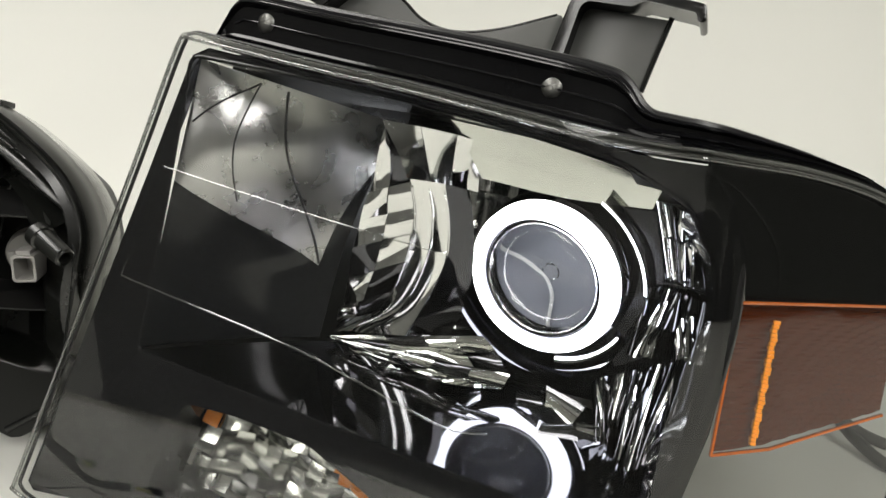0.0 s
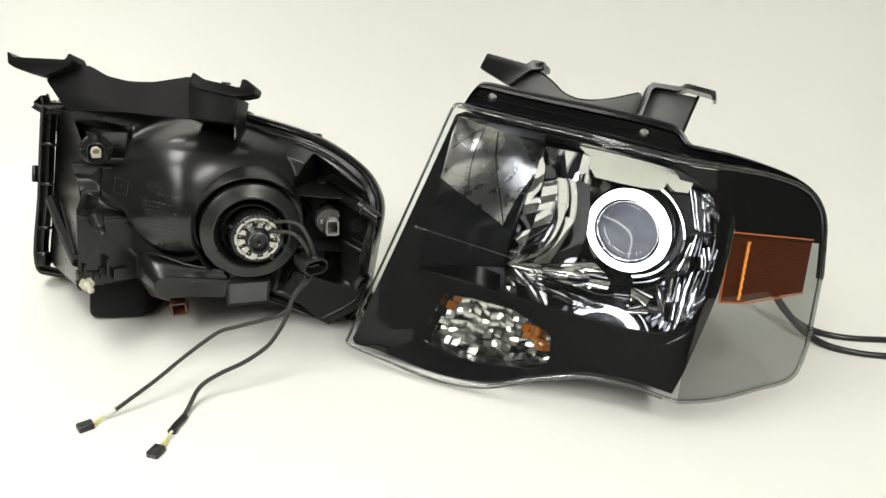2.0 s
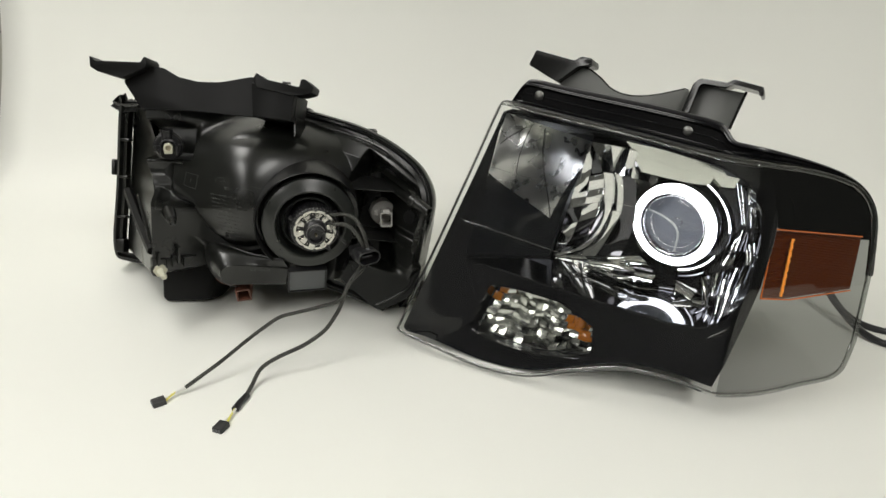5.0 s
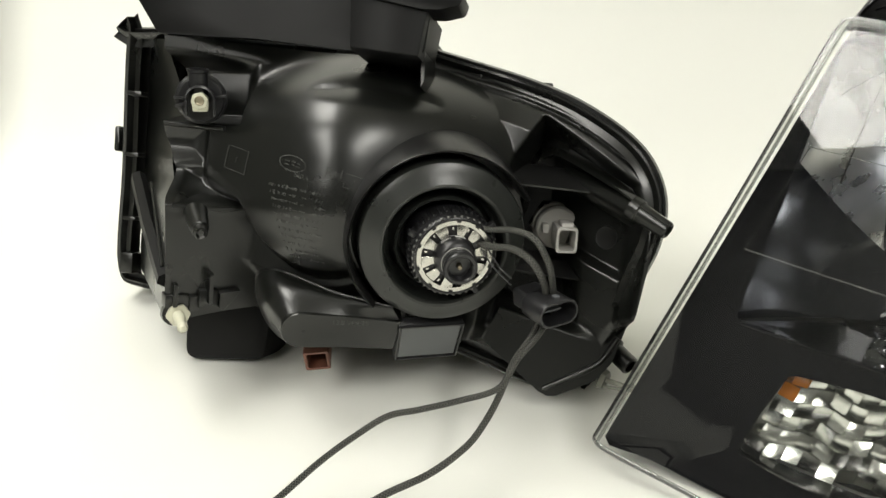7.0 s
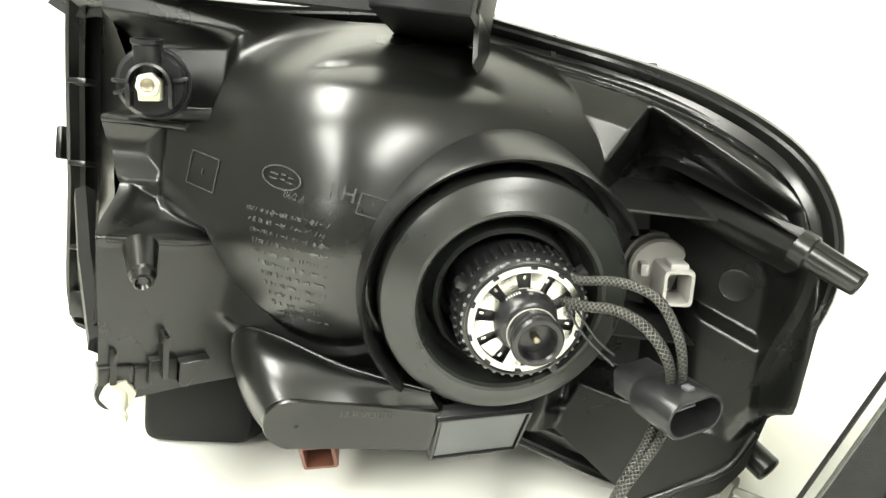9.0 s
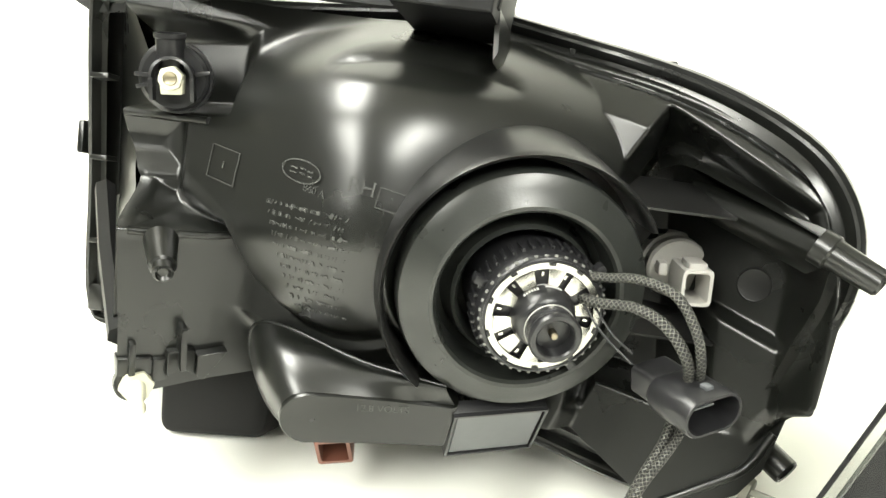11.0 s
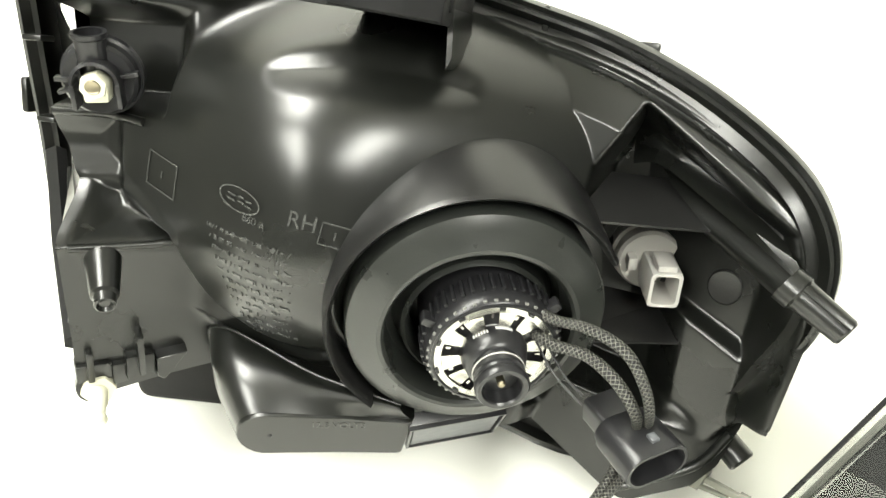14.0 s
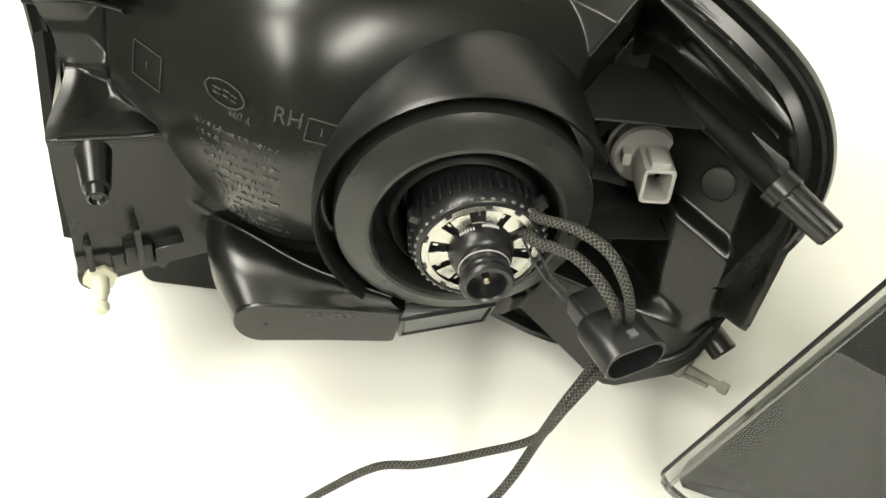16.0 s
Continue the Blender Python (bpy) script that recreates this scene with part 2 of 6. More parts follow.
def add_tube(bm, path, r, seg=10, close=True, flat=1.0):
    """A round (or flattened) rod along a path; its UV counts braid cells."""
    P = [Vector(p) for p in path]
    uv = bm.loops.layers.uv.verify()
    rings, lengths, run = [], [], 0.0
    side = Vector((0, 0, 1))
    for i, p in enumerate(P):
        t = (P[min(i + 1, len(P) - 1)] - P[max(i - 1, 0)]).normalized()
        if i:
            run += (p - P[i - 1]).length
        s = side - side.dot(t) * t
        s = s.normalized() if s.length > 1e-4 else t.orthogonal().normalized()
        side = s
        b = t.cross(s)
        rr = r[i] if isinstance(r, (list, tuple)) else r
        rings.append([bm.verts.new(p + rr * (flat * math.cos(2 * math.pi * j / seg) * s + math.sin(2 * math.pi * j / seg) * b)) for j in range(seg)])
        lengths.append(run)
    for i in range(len(P) - 1):
        for j in range(seg):
            f = bm.faces.new((rings[i][j], rings[i][(j + 1) % seg], rings[i + 1][(j + 1) % seg], rings[i + 1][j]))
            for lp, (a, b) in zip(f.loops, ((i, j), (i, j + 1), (i + 1, j + 1), (i + 1, j))):
                lp[uv].uv = (b / seg * 2.5, lengths[a] / 0.0042)
    if close:
        bm.faces.new(rings[0])
        bm.faces.new(rings[-1])
    return bm


def columns(us, bot, top, nv, height, shift=None):
    """A sheet of columns: at each u it runs from bot(u) to top(u), lifted by height(u, v)."""
    bm = bmesh.new()
    rows = []
    for u in us:
        b, t = bot(u), top(u)
        v = b + (t - b) * np.linspace(0, 1, nv)
        x = np.full(nv, u) + (shift(np.full(nv, u), v) if shift else 0.0)
        w = height(x, v)
        rows.append([bm.verts.new((uu, vv, ww)) for uu, vv, ww in zip(x, v, w)])
    for p, q in zip(rows, rows[1:]):
        for j in range(nv - 1):
            bm.faces.new((p[j], q[j], q[j + 1], p[j + 1]))
    return bm, rows


def skirt(bm, rows, w, grow=0.0):
    """Drops the sheet's border to the depth w."""
    loop = [r[0] for r in rows] + rows[-1][1:] + [r[-1] for r in rows[-2::-1]] + rows[0][-2:0:-1]
    c = sum((v.co for v in loop), Vector()) / len(loop)
    low = [bm.verts.new((v.co.x + (v.co.x - c.x) * grow, v.co.y + (v.co.y - c.y) * grow, w)) for v in loop]
    for i in range(len(loop)):
        j = (i + 1) % len(loop)
        bm.faces.new((loop[i], low[i], low[j], loop[j]))
    return low


def add_plate(bm, outer, holes, w, m=Matrix()):
    """A flat plate with holes through it; w(u, v) lifts it."""
    edges, loops = [], []
    for ring in (outer, *holes):
        vs = [bm.verts.new(m @ Vector((p[0], p[1], w(p[0], p[1])))) for p in ring]
        edges += [bm.edges.new((vs[i], vs[(i + 1) % len(vs)])) for i in range(len(vs))]
        loops.append(vs)
    bmesh.ops.triangle_fill(bm, use_beauty=True, edges=edges)
    return loops


def wall_loop(bm, loop, d):
    """A wall from a loop of vertices, dropped by the vector d."""
    low = [bm.verts.new(v.co + Vector(d)) for v in loop]
    for i in range(len(loop)):
        j = (i + 1) % len(loop)
        bm.faces.new((loop[i], loop[j], low[j], low[i]))
    return low


def smooth01(a, b, x):
    t = np.clip((x - a) / (b - a), 0, 1)
    return t * t * (3 - 2 * t)


def inside(poly, u, v):
    """Signed distance of points to a polygon: plus inside, in metres."""
    P = np.array(poly, float)
    best = np.full(u.shape, 9.0)
    odd = np.zeros(u.shape, bool)
    for (ax, ay), (bx, by) in zip(P, np.roll(P, -1, 0)):
        dx, dy = bx - ax, by - ay
        t = np.clip(((u - ax) * dx + (v - ay) * dy) / (dx * dx + dy * dy), 0, 1)
        best = np.minimum(best, np.hypot(u - ax - t * dx, v - ay - t * dy))
        if ay != by:
            odd ^= ((ay > v) != (by > v)) & (u < ax + (v - ay) * dx / (by - ay))
    return np.where(odd, best, -best)


def line(points):
    xs, ys = zip(*points)
    return lambda u: float(np.interp(u, xs, ys))


def soft_line(points, n=5):
    p = spline(points, n)
    xs, ys = [q[0] for q in p], [q[1] for q in p]
    return lambda u: float(np.interp(u, xs, ys))


def text_mesh(words, size, depth=0.0002):
    data = bpy.data.curves.new("words", "FONT")
    data.body, data.size, data.extrude, data.align_x, data.align_y = words, size, depth, "CENTER", "CENTER"
    ob = bpy.data.objects.new("words", data)
    me = bpy.data.meshes.new_from_object(ob)
    bpy.data.objects.remove(ob)
    return me


def lettering(name, words, size, m, mat, parent):
    me = text_mesh(words, size)
    me.transform(m)
    me.materials.append(mat)
    ob = new(name, me)
    ob.parent = parent
    return ob


# ---- the room ----
def slab(name, x0, x1, y0, y1, z0, z1, mat, label="", parent=None):
    bm = bmesh.new()
    add_box(bm, (x1 - x0, y1 - y0, z1 - z0), Matrix.Translation(((x0 + x1) / 2, (y0 + y1) / 2, (z0 + z1) / 2)))
    return tagged(part(name, bm, mat, parent, label, smooth=0), kind="" if parent else "structure")


FLOOR, BACK = -0.9, 1.02
slab("floor", -2.4, 2.4, -2.6, 1.3, FLOOR - 0.1, FLOOR, CARPET, "grey concrete workshop floor")
slab("ceiling", -2.4, 2.4, -2.6, 1.3, CEILING, CEILING + 0.1, CEILING_PAINT, "off-white painted ceiling")
slab("wall_west", -2.5, -2.4, -2.6, 1.3, FLOOR, CEILING, PLASTER, "plain painted side wall")
slab("wall_east", 2.4, 2.5, -2.6, 1.3, FLOOR, CEILING, PLASTER, "plain painted side wall")
slab("wall_south", -2.4, 2.4, -2.7, -2.6, FLOOR, CEILING, PLASTER, "plain painted wall")
wall_north = slab("wall_north", -2.4, 2.4, BACK + 0.006, 1.25, FLOOR, CEILING, MORTAR, "grey painted concrete block wall")
block = bmesh.new()
add_box(block, (0.392, 0.02, 0.194), Matrix(), 0.004)
first = part("block", block, BLOCK, wall_north)
ROW_SHIFT = -0.057
first.location = (-2.2, BACK + 0.009, FLOOR + 0.0985 + ROW_SHIFT)
for row in range(13):
    for col in range(5):
        if row or col:
            b = new("block", first.data)
            b.parent = wall_north
            b.location = (-2.2 + col * 0.4 - 0.2 * (row % 2) + (0.2 if row % 2 else 0.0) - (0.2 if row % 2 == 0 else 0), BACK + 0.009, FLOOR + 0.0985 + row * 0.2 + ROW_SHIFT)

for x, y, sx, sy, _ in LAMPS:
    tray = empty("ceiling_light", pose(x, y, CEILING), "white rectangular ceiling light, switched on", "ceiling light", "ceiling lights")
    bm = bmesh.new()
    add_box(bm, (sx + 0.08, sy + 0.08, 0.03), pose(0, 0, -0.015), 0.006)
    part("frame", bm, TRAY, tray)
    bm = bmesh.new()
    add_box(bm, (sx, sy, 0.012), pose(0, 0, -0.037), 0.003)
    part("diffuser", bm, LIGHT, tray, "glowing white diffuser")

table = empty("work_table", pose(0.1, 0.1, FLOOR), "plain laminate work table under the paper", "table")
bm = bmesh.new()
add_box(bm, (2.6, 1.7, 0.035), pose(0, 0, 0.9 - 0.0215), 0.004)
part("tabletop", bm, WOOD, table)
for sx in (-1.2, 1.2):
    for sy in (-0.75, 0.75):
        bm = bmesh.new()
        add_box(bm, (0.06, 0.06, 0.861), pose(sx, sy, 0.4305), 0.004)
        part("leg", bm, WOOD, table)

# white sweep: lies on the table and curves up against the wall
sweep_line = spline([(-0.72, 0), (-0.2, 0), (0.3, 0), (0.55, 0.0005), (0.66, 0.006), (0.765, 0.045), (0.83, 0.15), (0.885, 0.30), (0.93, 0.55), (0.965, 0.95), (0.985, 1.35)], 6)
bm = bmesh.new()
rows = []
for x in np.linspace(-1.02, 1.32, 40):
    rows.append([bm.verts.new((x, y, z)) for y, z in sweep_line])
for p, q in zip(rows, rows[1:]):
    for j in range(len(sweep_line) - 1):
        bm.faces.new((p[j], q[j], q[j + 1], p[j + 1]))
sweep = part("backdrop_sweep", bm, PAPER, None, "white seamless paper backdrop curving up from the table", smooth=60)
tagged(sweep, category="backdrop", kind="structure")
thick = sweep.modifiers.new("thickness", "SOLIDIFY")
thick.thickness, thick.offset = 0.0025, -1

# specks of dirt on the paper
rng = random.Random(4)
bm = bmesh.new()
for x, y in [(-0.50, 0.366), (-0.46, 0.30), (-0.37, 0.27), (-0.33, 0.34), (-0.62, 0.16), (-0.16, 0.12)] + [(rng.uniform(-0.8, 0.5), rng.uniform(-0.1, 0.5)) for _ in range(14)]:
    bmesh.ops.create_icosphere(bm, subdivisions=1, radius=rng.uniform(0.0004, 0.0011), matrix=Matrix.Translation((x, y, 0.0004)) @ Matrix.Diagonal((1.8, 1, 0.5, 1)))
tagged(part("dust_specks", bm, CARPET, None, "tiny grey dust specks on the white paper"), category="dust", kind="stuff")


# ---- rear view lamp: the housing seen from behind ----
REAR = pose(-0.37, 0.43, 0.13, 69, 0, 0)
RIGHT_LABEL = "black plastic headlight housing seen from behind, standing on white paper"
rear = empty("headlight", Matrix.Translation((-0.37, 0.43, 0.0)), RIGHT_LABEL, "headlight", "pair of headlights")
TO_REAR = Matrix.Translation((0.37, -0.43, 0.0)) @ REAR


def rpart(name, bm, mat, label="", parent=None, smooth=35):
    bmesh.ops.transform(bm, matrix=TO_REAR, verts=bm.verts)
    return part(name, bm, mat, parent or rear, label, smooth)


r_top = soft_line([(-0.168, 0.104), (-0.12, 0.106), (-0.05, 0.108), (0.008, 0.109), (0.034, 0.104), (0.073, 0.093), (0.110, 0.076), (0.143, 0.053), (0.156, 0.038), (0.1625, 0.012)])
r_bot = line([(-0.168, -0.083), (-0.154, -0.0825), (-0.092, -0.071), (-0.085, -0.074), (-0.075, -0.084), (-0.062, -0.089), (0.0, -0.086), (0.04, -0.084), (0.056, -0.084), (0.098, -0.1165), (0.104, -0.119), (0.110, -0.1185), (0.136, -0.105), (0.146, -0.092), (0.154, -0.066), (0.1625, -0.012)])
BASIN = [(0.0885, 0.071), (0.150, 0.028), (0.158, 0.000), (0.152, -0.070), (0.128, -0.116), (0.105, -0.118), (0.054, -0.072), (0.060, -0.02), (0.0715, 0.044)]
TRAYBOX = [(0.062, -0.052), (0.10, -0.062), (0.137, -0.073), (0.148, -0.060), (0.180, -0.053), (0.170, -0.140), (0.100, -0.140), (0.044, -0.095)]
PLUG = [(-0.180, 0.051), (-0.110, 0.052), (-0.107, 0.094), (-0.180, 0.094)]
EYE_DENT = spline([(-0.057, 0.0745), (-0.032, 0.0855), (0.000, 0.0835), (0.019, 0.0710), (-0.008, 0.0685), (-0.034, 0.0690)], 4, True)
DOME_CUT = [(-0.135, 0.30), (-0.135, 0.006), (-0.106, -0.001), (-0.1005, -0.010), (-0.0960, -0.017), (-0.090, -0.026), (-0.0795, -0.034), (-0.066, -0.041), (-0.0526, -0.044), (-0.0387, -0.044), (0.0, -0.036), (0.20, -0.036), (0.20, 0.30)]
TRI = [(-0.1480, 0.0190), (-0.1365, 0.0200), (-0.1030, -0.0005), (-0.1055, -0.0050), (-0.1400, -0.0050)]


def edge_shift(u, v):
    """How far the straight border swings out above and in below."""
    return (np.interp(v, (-0.086, -0.050, -0.006, 0.0187, 0.040), (0.010, 0.0125, 0.0145, 0.0050, -0.003))) * smooth01(-0.112, -0.158, u)


def rear_height(u, v):
    top = np.array([r_top(x) for x in u]) if np.ptp(u) > 0 else np.full(u.shape, r_top(u[0]))
    # barrel dome: it falls away to both sides of a blunt ridge, and over the top
    side = np.sqrt((u + 0.040) ** 2 + 0.030 ** 2) - 0.030
    dome = 0.0795 - np.where(u > -0.040, 0.79, 0.56) * side - 0.060 * np.clip((v - 0.018) / 0.082, 0, 2) ** 3.0 - 0.028 * np.clip((0.016 - v) / 0.060, 0, 2) ** 2.2
    under = 0.033 + 0.16 * (u + 0.10)
    dome = np.where(v > 0.06, dome, dome + (np.minimum(under, dome) - dome) * smooth01(0.0035, -0.0035, inside(DOME_CUT, u, v)))
    # straight side: the lower panel turns its face in, the upper one lies further back
    low = 0.061 + 0.2375 * (np.minimum(v, 0.0) + 0.087) - 0.93 * (u + 0.148)
    high = 0.0545 - 0.55 * (u + 0.1617) + 0.08 * (v - 0.045)
    ramp = np.clip((0.0185 - v) / 0.0245, 0, 1)
    panel = high + (low - high) * (0.75 * ramp + 0.25 * ramp * ramp * (3 - 2 * ramp))
    panel = np.maximum(panel, -0.020)
    soft = (0.004 + 0.012 * smooth01(-0.01, 0.03, v)) * smooth01(0.0, -0.05, u)
    w = 0.5 * (panel + dome + np.sqrt((panel - dome) ** 2 + soft ** 2)) - 0.15 * soft
    # shallow eye-shaped dent on the shoulder
    d = inside(EYE_DENT, u, v)
    w = w - 0.0055 * smooth01(-0.006, 0.010, d)
    # flat seat of the rubber boot
    r = np.hypot((u - 0.039) / 0.061, (v + 0.020) / 0.057)
    seat = np.minimum(w, 0.022 - 0.3 * (u - 0.04))
    w = np.where(u > -0.035, w + (seat - w) * smooth01(1.02, 0.88, r), w)
    # band along the curved rim, which meets the dome in a sharp valley
    gap = np.clip((top - v) / 0.030, 0, 1)
    rim = -0.018 + 0.004 * smooth01(0.04, 0.09, u) + 0.026 * gap ** 0.85 + 0.036 * smooth01(0.06, 0.155, u) * (1 - 0.5 * gap) - 0.0030 * np.exp(-((top - v - 0.0095) / 0.0018) ** 2)
    rim = rim - 0.05 * smooth01(0.012, -0.012, u)
    w = np.where(u > -0.012, np.maximum(w, rim), w)
    # deep basin of the marker socket: its floor rises towards the outer wall
    d = inside(BASIN, u, v)
    floor_w = -0.038 + 0.62 * np.clip(u - 0.096, 0, 0.06) + 0.010 * smooth01(-0.020, -0.030, v + 0.45 * (u - 0.13)) * smooth01(0.108, 0.122, u)
    w = w + (floor_w - w) * smooth01(-0.003, 0.010, d)
    d = inside(TRAYBOX, u, v)
    w = w + (-0.004 - w) * smooth01(-0.003, 0.008, d)
    # square pocket of the upper socket
    d = inside(PLUG, u, v)
    w = w + (0.026 - w) * smooth01(-0.003, 0.007, d)
    # dip between the pockets, and the three-cornered pocket
    d = inside([(-0.18, 0.026), (-0.138, 0.026), (-0.138, 0.046), (-0.18, 0.046)], u, v)
    w = w - 0.005 * smooth01(-0.006, 0.009, d)
    d = inside(TRI, u, v)
    w = w + 0.0012 * smooth01(-0.006, 0.0, d) - 0.0075 * smooth01(0.000, 0.009, d)
    return w


us = np.unique(np.concatenate([np.linspace(-0.158, 0.1625, 400), np.linspace(0.152, 0.1625, 14)]))
bm, rows = columns(us, r_bot, r_top, 260, rear_height, edge_shift)
skirt(bm, rows, -0.030, 0.01)
rpart("housing", bm, SHELL, "moulded black plastic housing with faint raised markings", smooth=50)


def rear_lip(path, r, n=6):
    bm = bmesh.new()
    add_tube(bm, spline(path, n), r, 10)
    rpart("moulded_lip", bm, SHELL, smooth=60)


def lifted(u, v, k=0.0):
    return (u, v, float(rear_height(np.array([u]), np.array([v]))[0]) + k)


def on_edge(v, k=0.0):
    u = -0.1578 + float(edge_shift(np.array(-0.158), np.array(v)))
    return lifted(u, v, k)


rear_lip([lifted(u, v, 0.0002) for u, v in ((-0.1600, 0.0480), (-0.1500, 0.0480), (-0.1400, 0.0478), (-0.1300, 0.0472), (-0.1200, 0.0465))], 0.0020)
rear_lip([lifted(u, v, 0.0000) for u, v in ((-0.1400, -0.0062), (-0.1300, -0.0064), (-0.1160, -0.0064), (-0.1060, -0.0050))], 0.0018)

# boss with the volt marking, and the hollow shoulder above it
VOLT = axes((-0.0306, -0.0739, 0.0523), (0.307, -0.349, 0.89), (0.943, -0.02, -0.333))
rear_lip([(0.1015, -0.1140, -0.0040), (0.1140, -0.1070, -0.0036), (0.1370, -0.0930, -0.0034), (0.1490, -0.0740, -0.0034)], 0.0022)
outline = [(-0.0250 + 0.0128 * math.cos(a), -0.003 + 0.0128 * math.sin(a)) for a in np.linspace(radians(85), radians(262), 12)] + [(0.006, -0.0135), (0.036, -0.0125), (0.039, 0.0085), (0.010, 0.0100)]
bm = bmesh.new()
add_prism(bm, outline, -0.050, 0.008, VOLT, 1.0, 0.0035)
rpart("volt_boss", bm, SHELL, "rounded boss with raised volt marking", smooth=40)
bm = bmesh.new()
lip = spline([(-0.1000, -0.064, 0.026), (-0.0965, -0.049, 0.034), (-0.0830, -0.0440, 0.042), (-0.062, -0.0475, 0.047), (-0.035, -0.0545, 0.051), (0.004, -0.0600, 0.053)], 6)
foot = spline([VOLT @ Vector(p) for p in ((-0.0376, -0.0050, 0.0055), (-0.0360, 0.0034, 0.0062), (-0.0283, 0.0094, 0.0066), (-0.0080, 0.0098, 0.0066), (0.0140, 0.0094, 0.0066), (0.0370, 0.0086, 0.0060))], 6)
rows = []
for k in range(11):
    t = k / 10
    rows.append([bm.verts.new(np.array(p) * (1 - t) + np.array(q) * t + np.array((-0.001, 0.003, 0.005)) * math.sin(math.pi * t)) for p, q in zip(lip, foot)])
for p, q in zip(rows, rows[1:]):
    for m in range(len(p) - 1):
        bm.faces.new((p[m], p[m + 1], q[m + 1], q[m]))
rpart("hollow_shoulder", bm, SHELL, smooth=70)
rear_lip(lip[::3], 0.0009, 3)
rear_side = [VOLT @ Vector((-0.0250 + 0.0130 * math.cos(a), -0.003 + 0.0130 * math.sin(a), 0.004)) for a in np.linspace(radians(80), radians(250), 19)]
back_side = spline([(-0.0830, -0.0440, 0.042), (-0.0965, -0.050, 0.034), (-0.1010, -0.066, 0.024), (-0.0975, -0.083, 0.012), (-0.086, -0.096, 0.002), (-0.070, -0.101, -0.004), (-0.056, -0.099, -0.004)], 3)
bm = bmesh.new()
rows = []
for k in range(9):
    t = k / 8
    rows.append([bm.verts.new(np.array(p) * (1 - t) + np.array(q) * t + np.array((-0.002, -0.001, 0.004)) * math.sin(math.pi * t)) for p, q in zip(rear_side, back_side)])
for p, q in zip(rows, rows[1:]):
    for m in range(len(p) - 1):
        bm.faces.new((p[m], p[m + 1], q[m + 1], q[m]))
rpart("boss_side", bm, SHELL, smooth=70)
bm = bmesh.new()
bmesh.ops.create_icosphere(bm, subdivisions=1, radius=0.0012, matrix=Matrix.Translation((-0.0502, -0.0790, 0.0661)) @ Matrix.Diagonal((1.2, 1, 0.4, 1)))
rpart("moulding_mark", bm, BLACK)

# flange that holds the lens, and the lens beyond it
FL = spline([(-0.2256, 0.115), (-0.215, 0.122), (-0.12, 0.122), (-0.004, 0.122), (0.010, 0.118), (0.034, 0.112), (0.073, 0.101), (0.111, 0.084), (0.145, 0.061), (0.162, 0.041), (0.170, 0.018), (0.168, -0.008), (0.160, -0.034), (0.152, -0.074), (0.142, -0.108), (0.116, -0.128), (0.06, -0.105), (0.0, -0.09), (-0.09, -0.082), (-0.17, -0.090), (-0.259, -0.086), (-0.2816, -0.068), (-0.2547, 0.02)], 5, True)


def flange_lift(p):
    side = float(smooth01(-0.10, -0.195, np.array(p[0])))
    sunk = float(smooth01(-0.045, -0.085, np.array(p[1])) * smooth01(0.06, 0.12, np.array(p[0])))
    return -0.035 * sunk + float(0.042 * smooth01(0.05, 0.165, np.array(p[0])) * smooth01(-0.10, 0.0, np.array(p[1]))) + side * (-0.033 + 0.50 * (p[1] - 0.02))


def offset(ring, d):
    P = np.array(ring)
    t = np.roll(P, -1, 0) - np.roll(P, 1, 0)
    n = np.stack([t[:, 1], -t[:, 0]], 1)
    n /= np.linalg.norm(n, axis=1)[:, None]
    area = np.sum(P[:, 0] * np.roll(P[:, 1], -1) - P[:, 1] * np.roll(P[:, 0], -1))
    return list(P + (d if area > 0 else -d) * n)


def NO_LIFT(p):
    return 0.0


def add_rings(bm, levels, cap0=False, cap1=False, lift=NO_LIFT):
    """Joins outlines at rising depths into one skin."""
    low = (lambda p: -9.0) if lift is NO_LIFT else (lambda p: -(0.1285 + 0.934 * p[1]) / 0.358)
    rings = [[bm.verts.new((p[0], p[1], max(w + lift(p), low(p)))) for p in ring] for ring, w in levels]
    for a, b in zip(rings, rings[1:]):
        for i in range(len(a)):
            j = (i + 1) % len(a)
            bm.faces.new((a[i], a[j], b[j], b[i]))
    if cap0:
        bm.faces.new(rings[0])
    if cap1:
        bm.faces.new(rings[-1])
    return rings


bm = bmesh.new()
add_rings(bm, [(offset(FL, -0.014), -0.012), (offset(FL, -0.009), -0.014), (offset(FL, -0.0065), -0.009), (offset(FL, -0.005), -0.009), (offset(FL, -0.004), -0.013), (offset(FL, -0.002), -0.012), (FL, -0.016), (FL, -0.034), (offset(FL, -0.006), -0.040)], lift=flange_lift)
rpart("flange", bm, SHELL, "ribbed black flange round the lens", smooth=50)
bm = bmesh.new()
add_rings(bm, [(offset(FL, -0.003), -0.040), (offset(FL, -0.004), -0.060), (offset(FL, -0.012), -0.075), (offset(FL, -0.03), -0.082)], cap1=True, lift=flange_lift)
rpart("lens", bm, LENS, "clear plastic front lens", smooth=50)
bm = bmesh.new()
add_rings(bm, [(offset(FL, -0.012), -0.042), (offset(FL, -0.016), -0.058), (offset(FL, -0.034), -0.066)], cap1=True, lift=flange_lift)
rpart("bezel", bm, GLOSS, smooth=50)
# ribs and clips along the straight flange
def flange_at(v):
    """The straight side of the flange: it runs back towards its foot."""
    return -0.2258 + 0.306 * (v - 0.114), -0.004 + 0.500 * (v - 0.114)


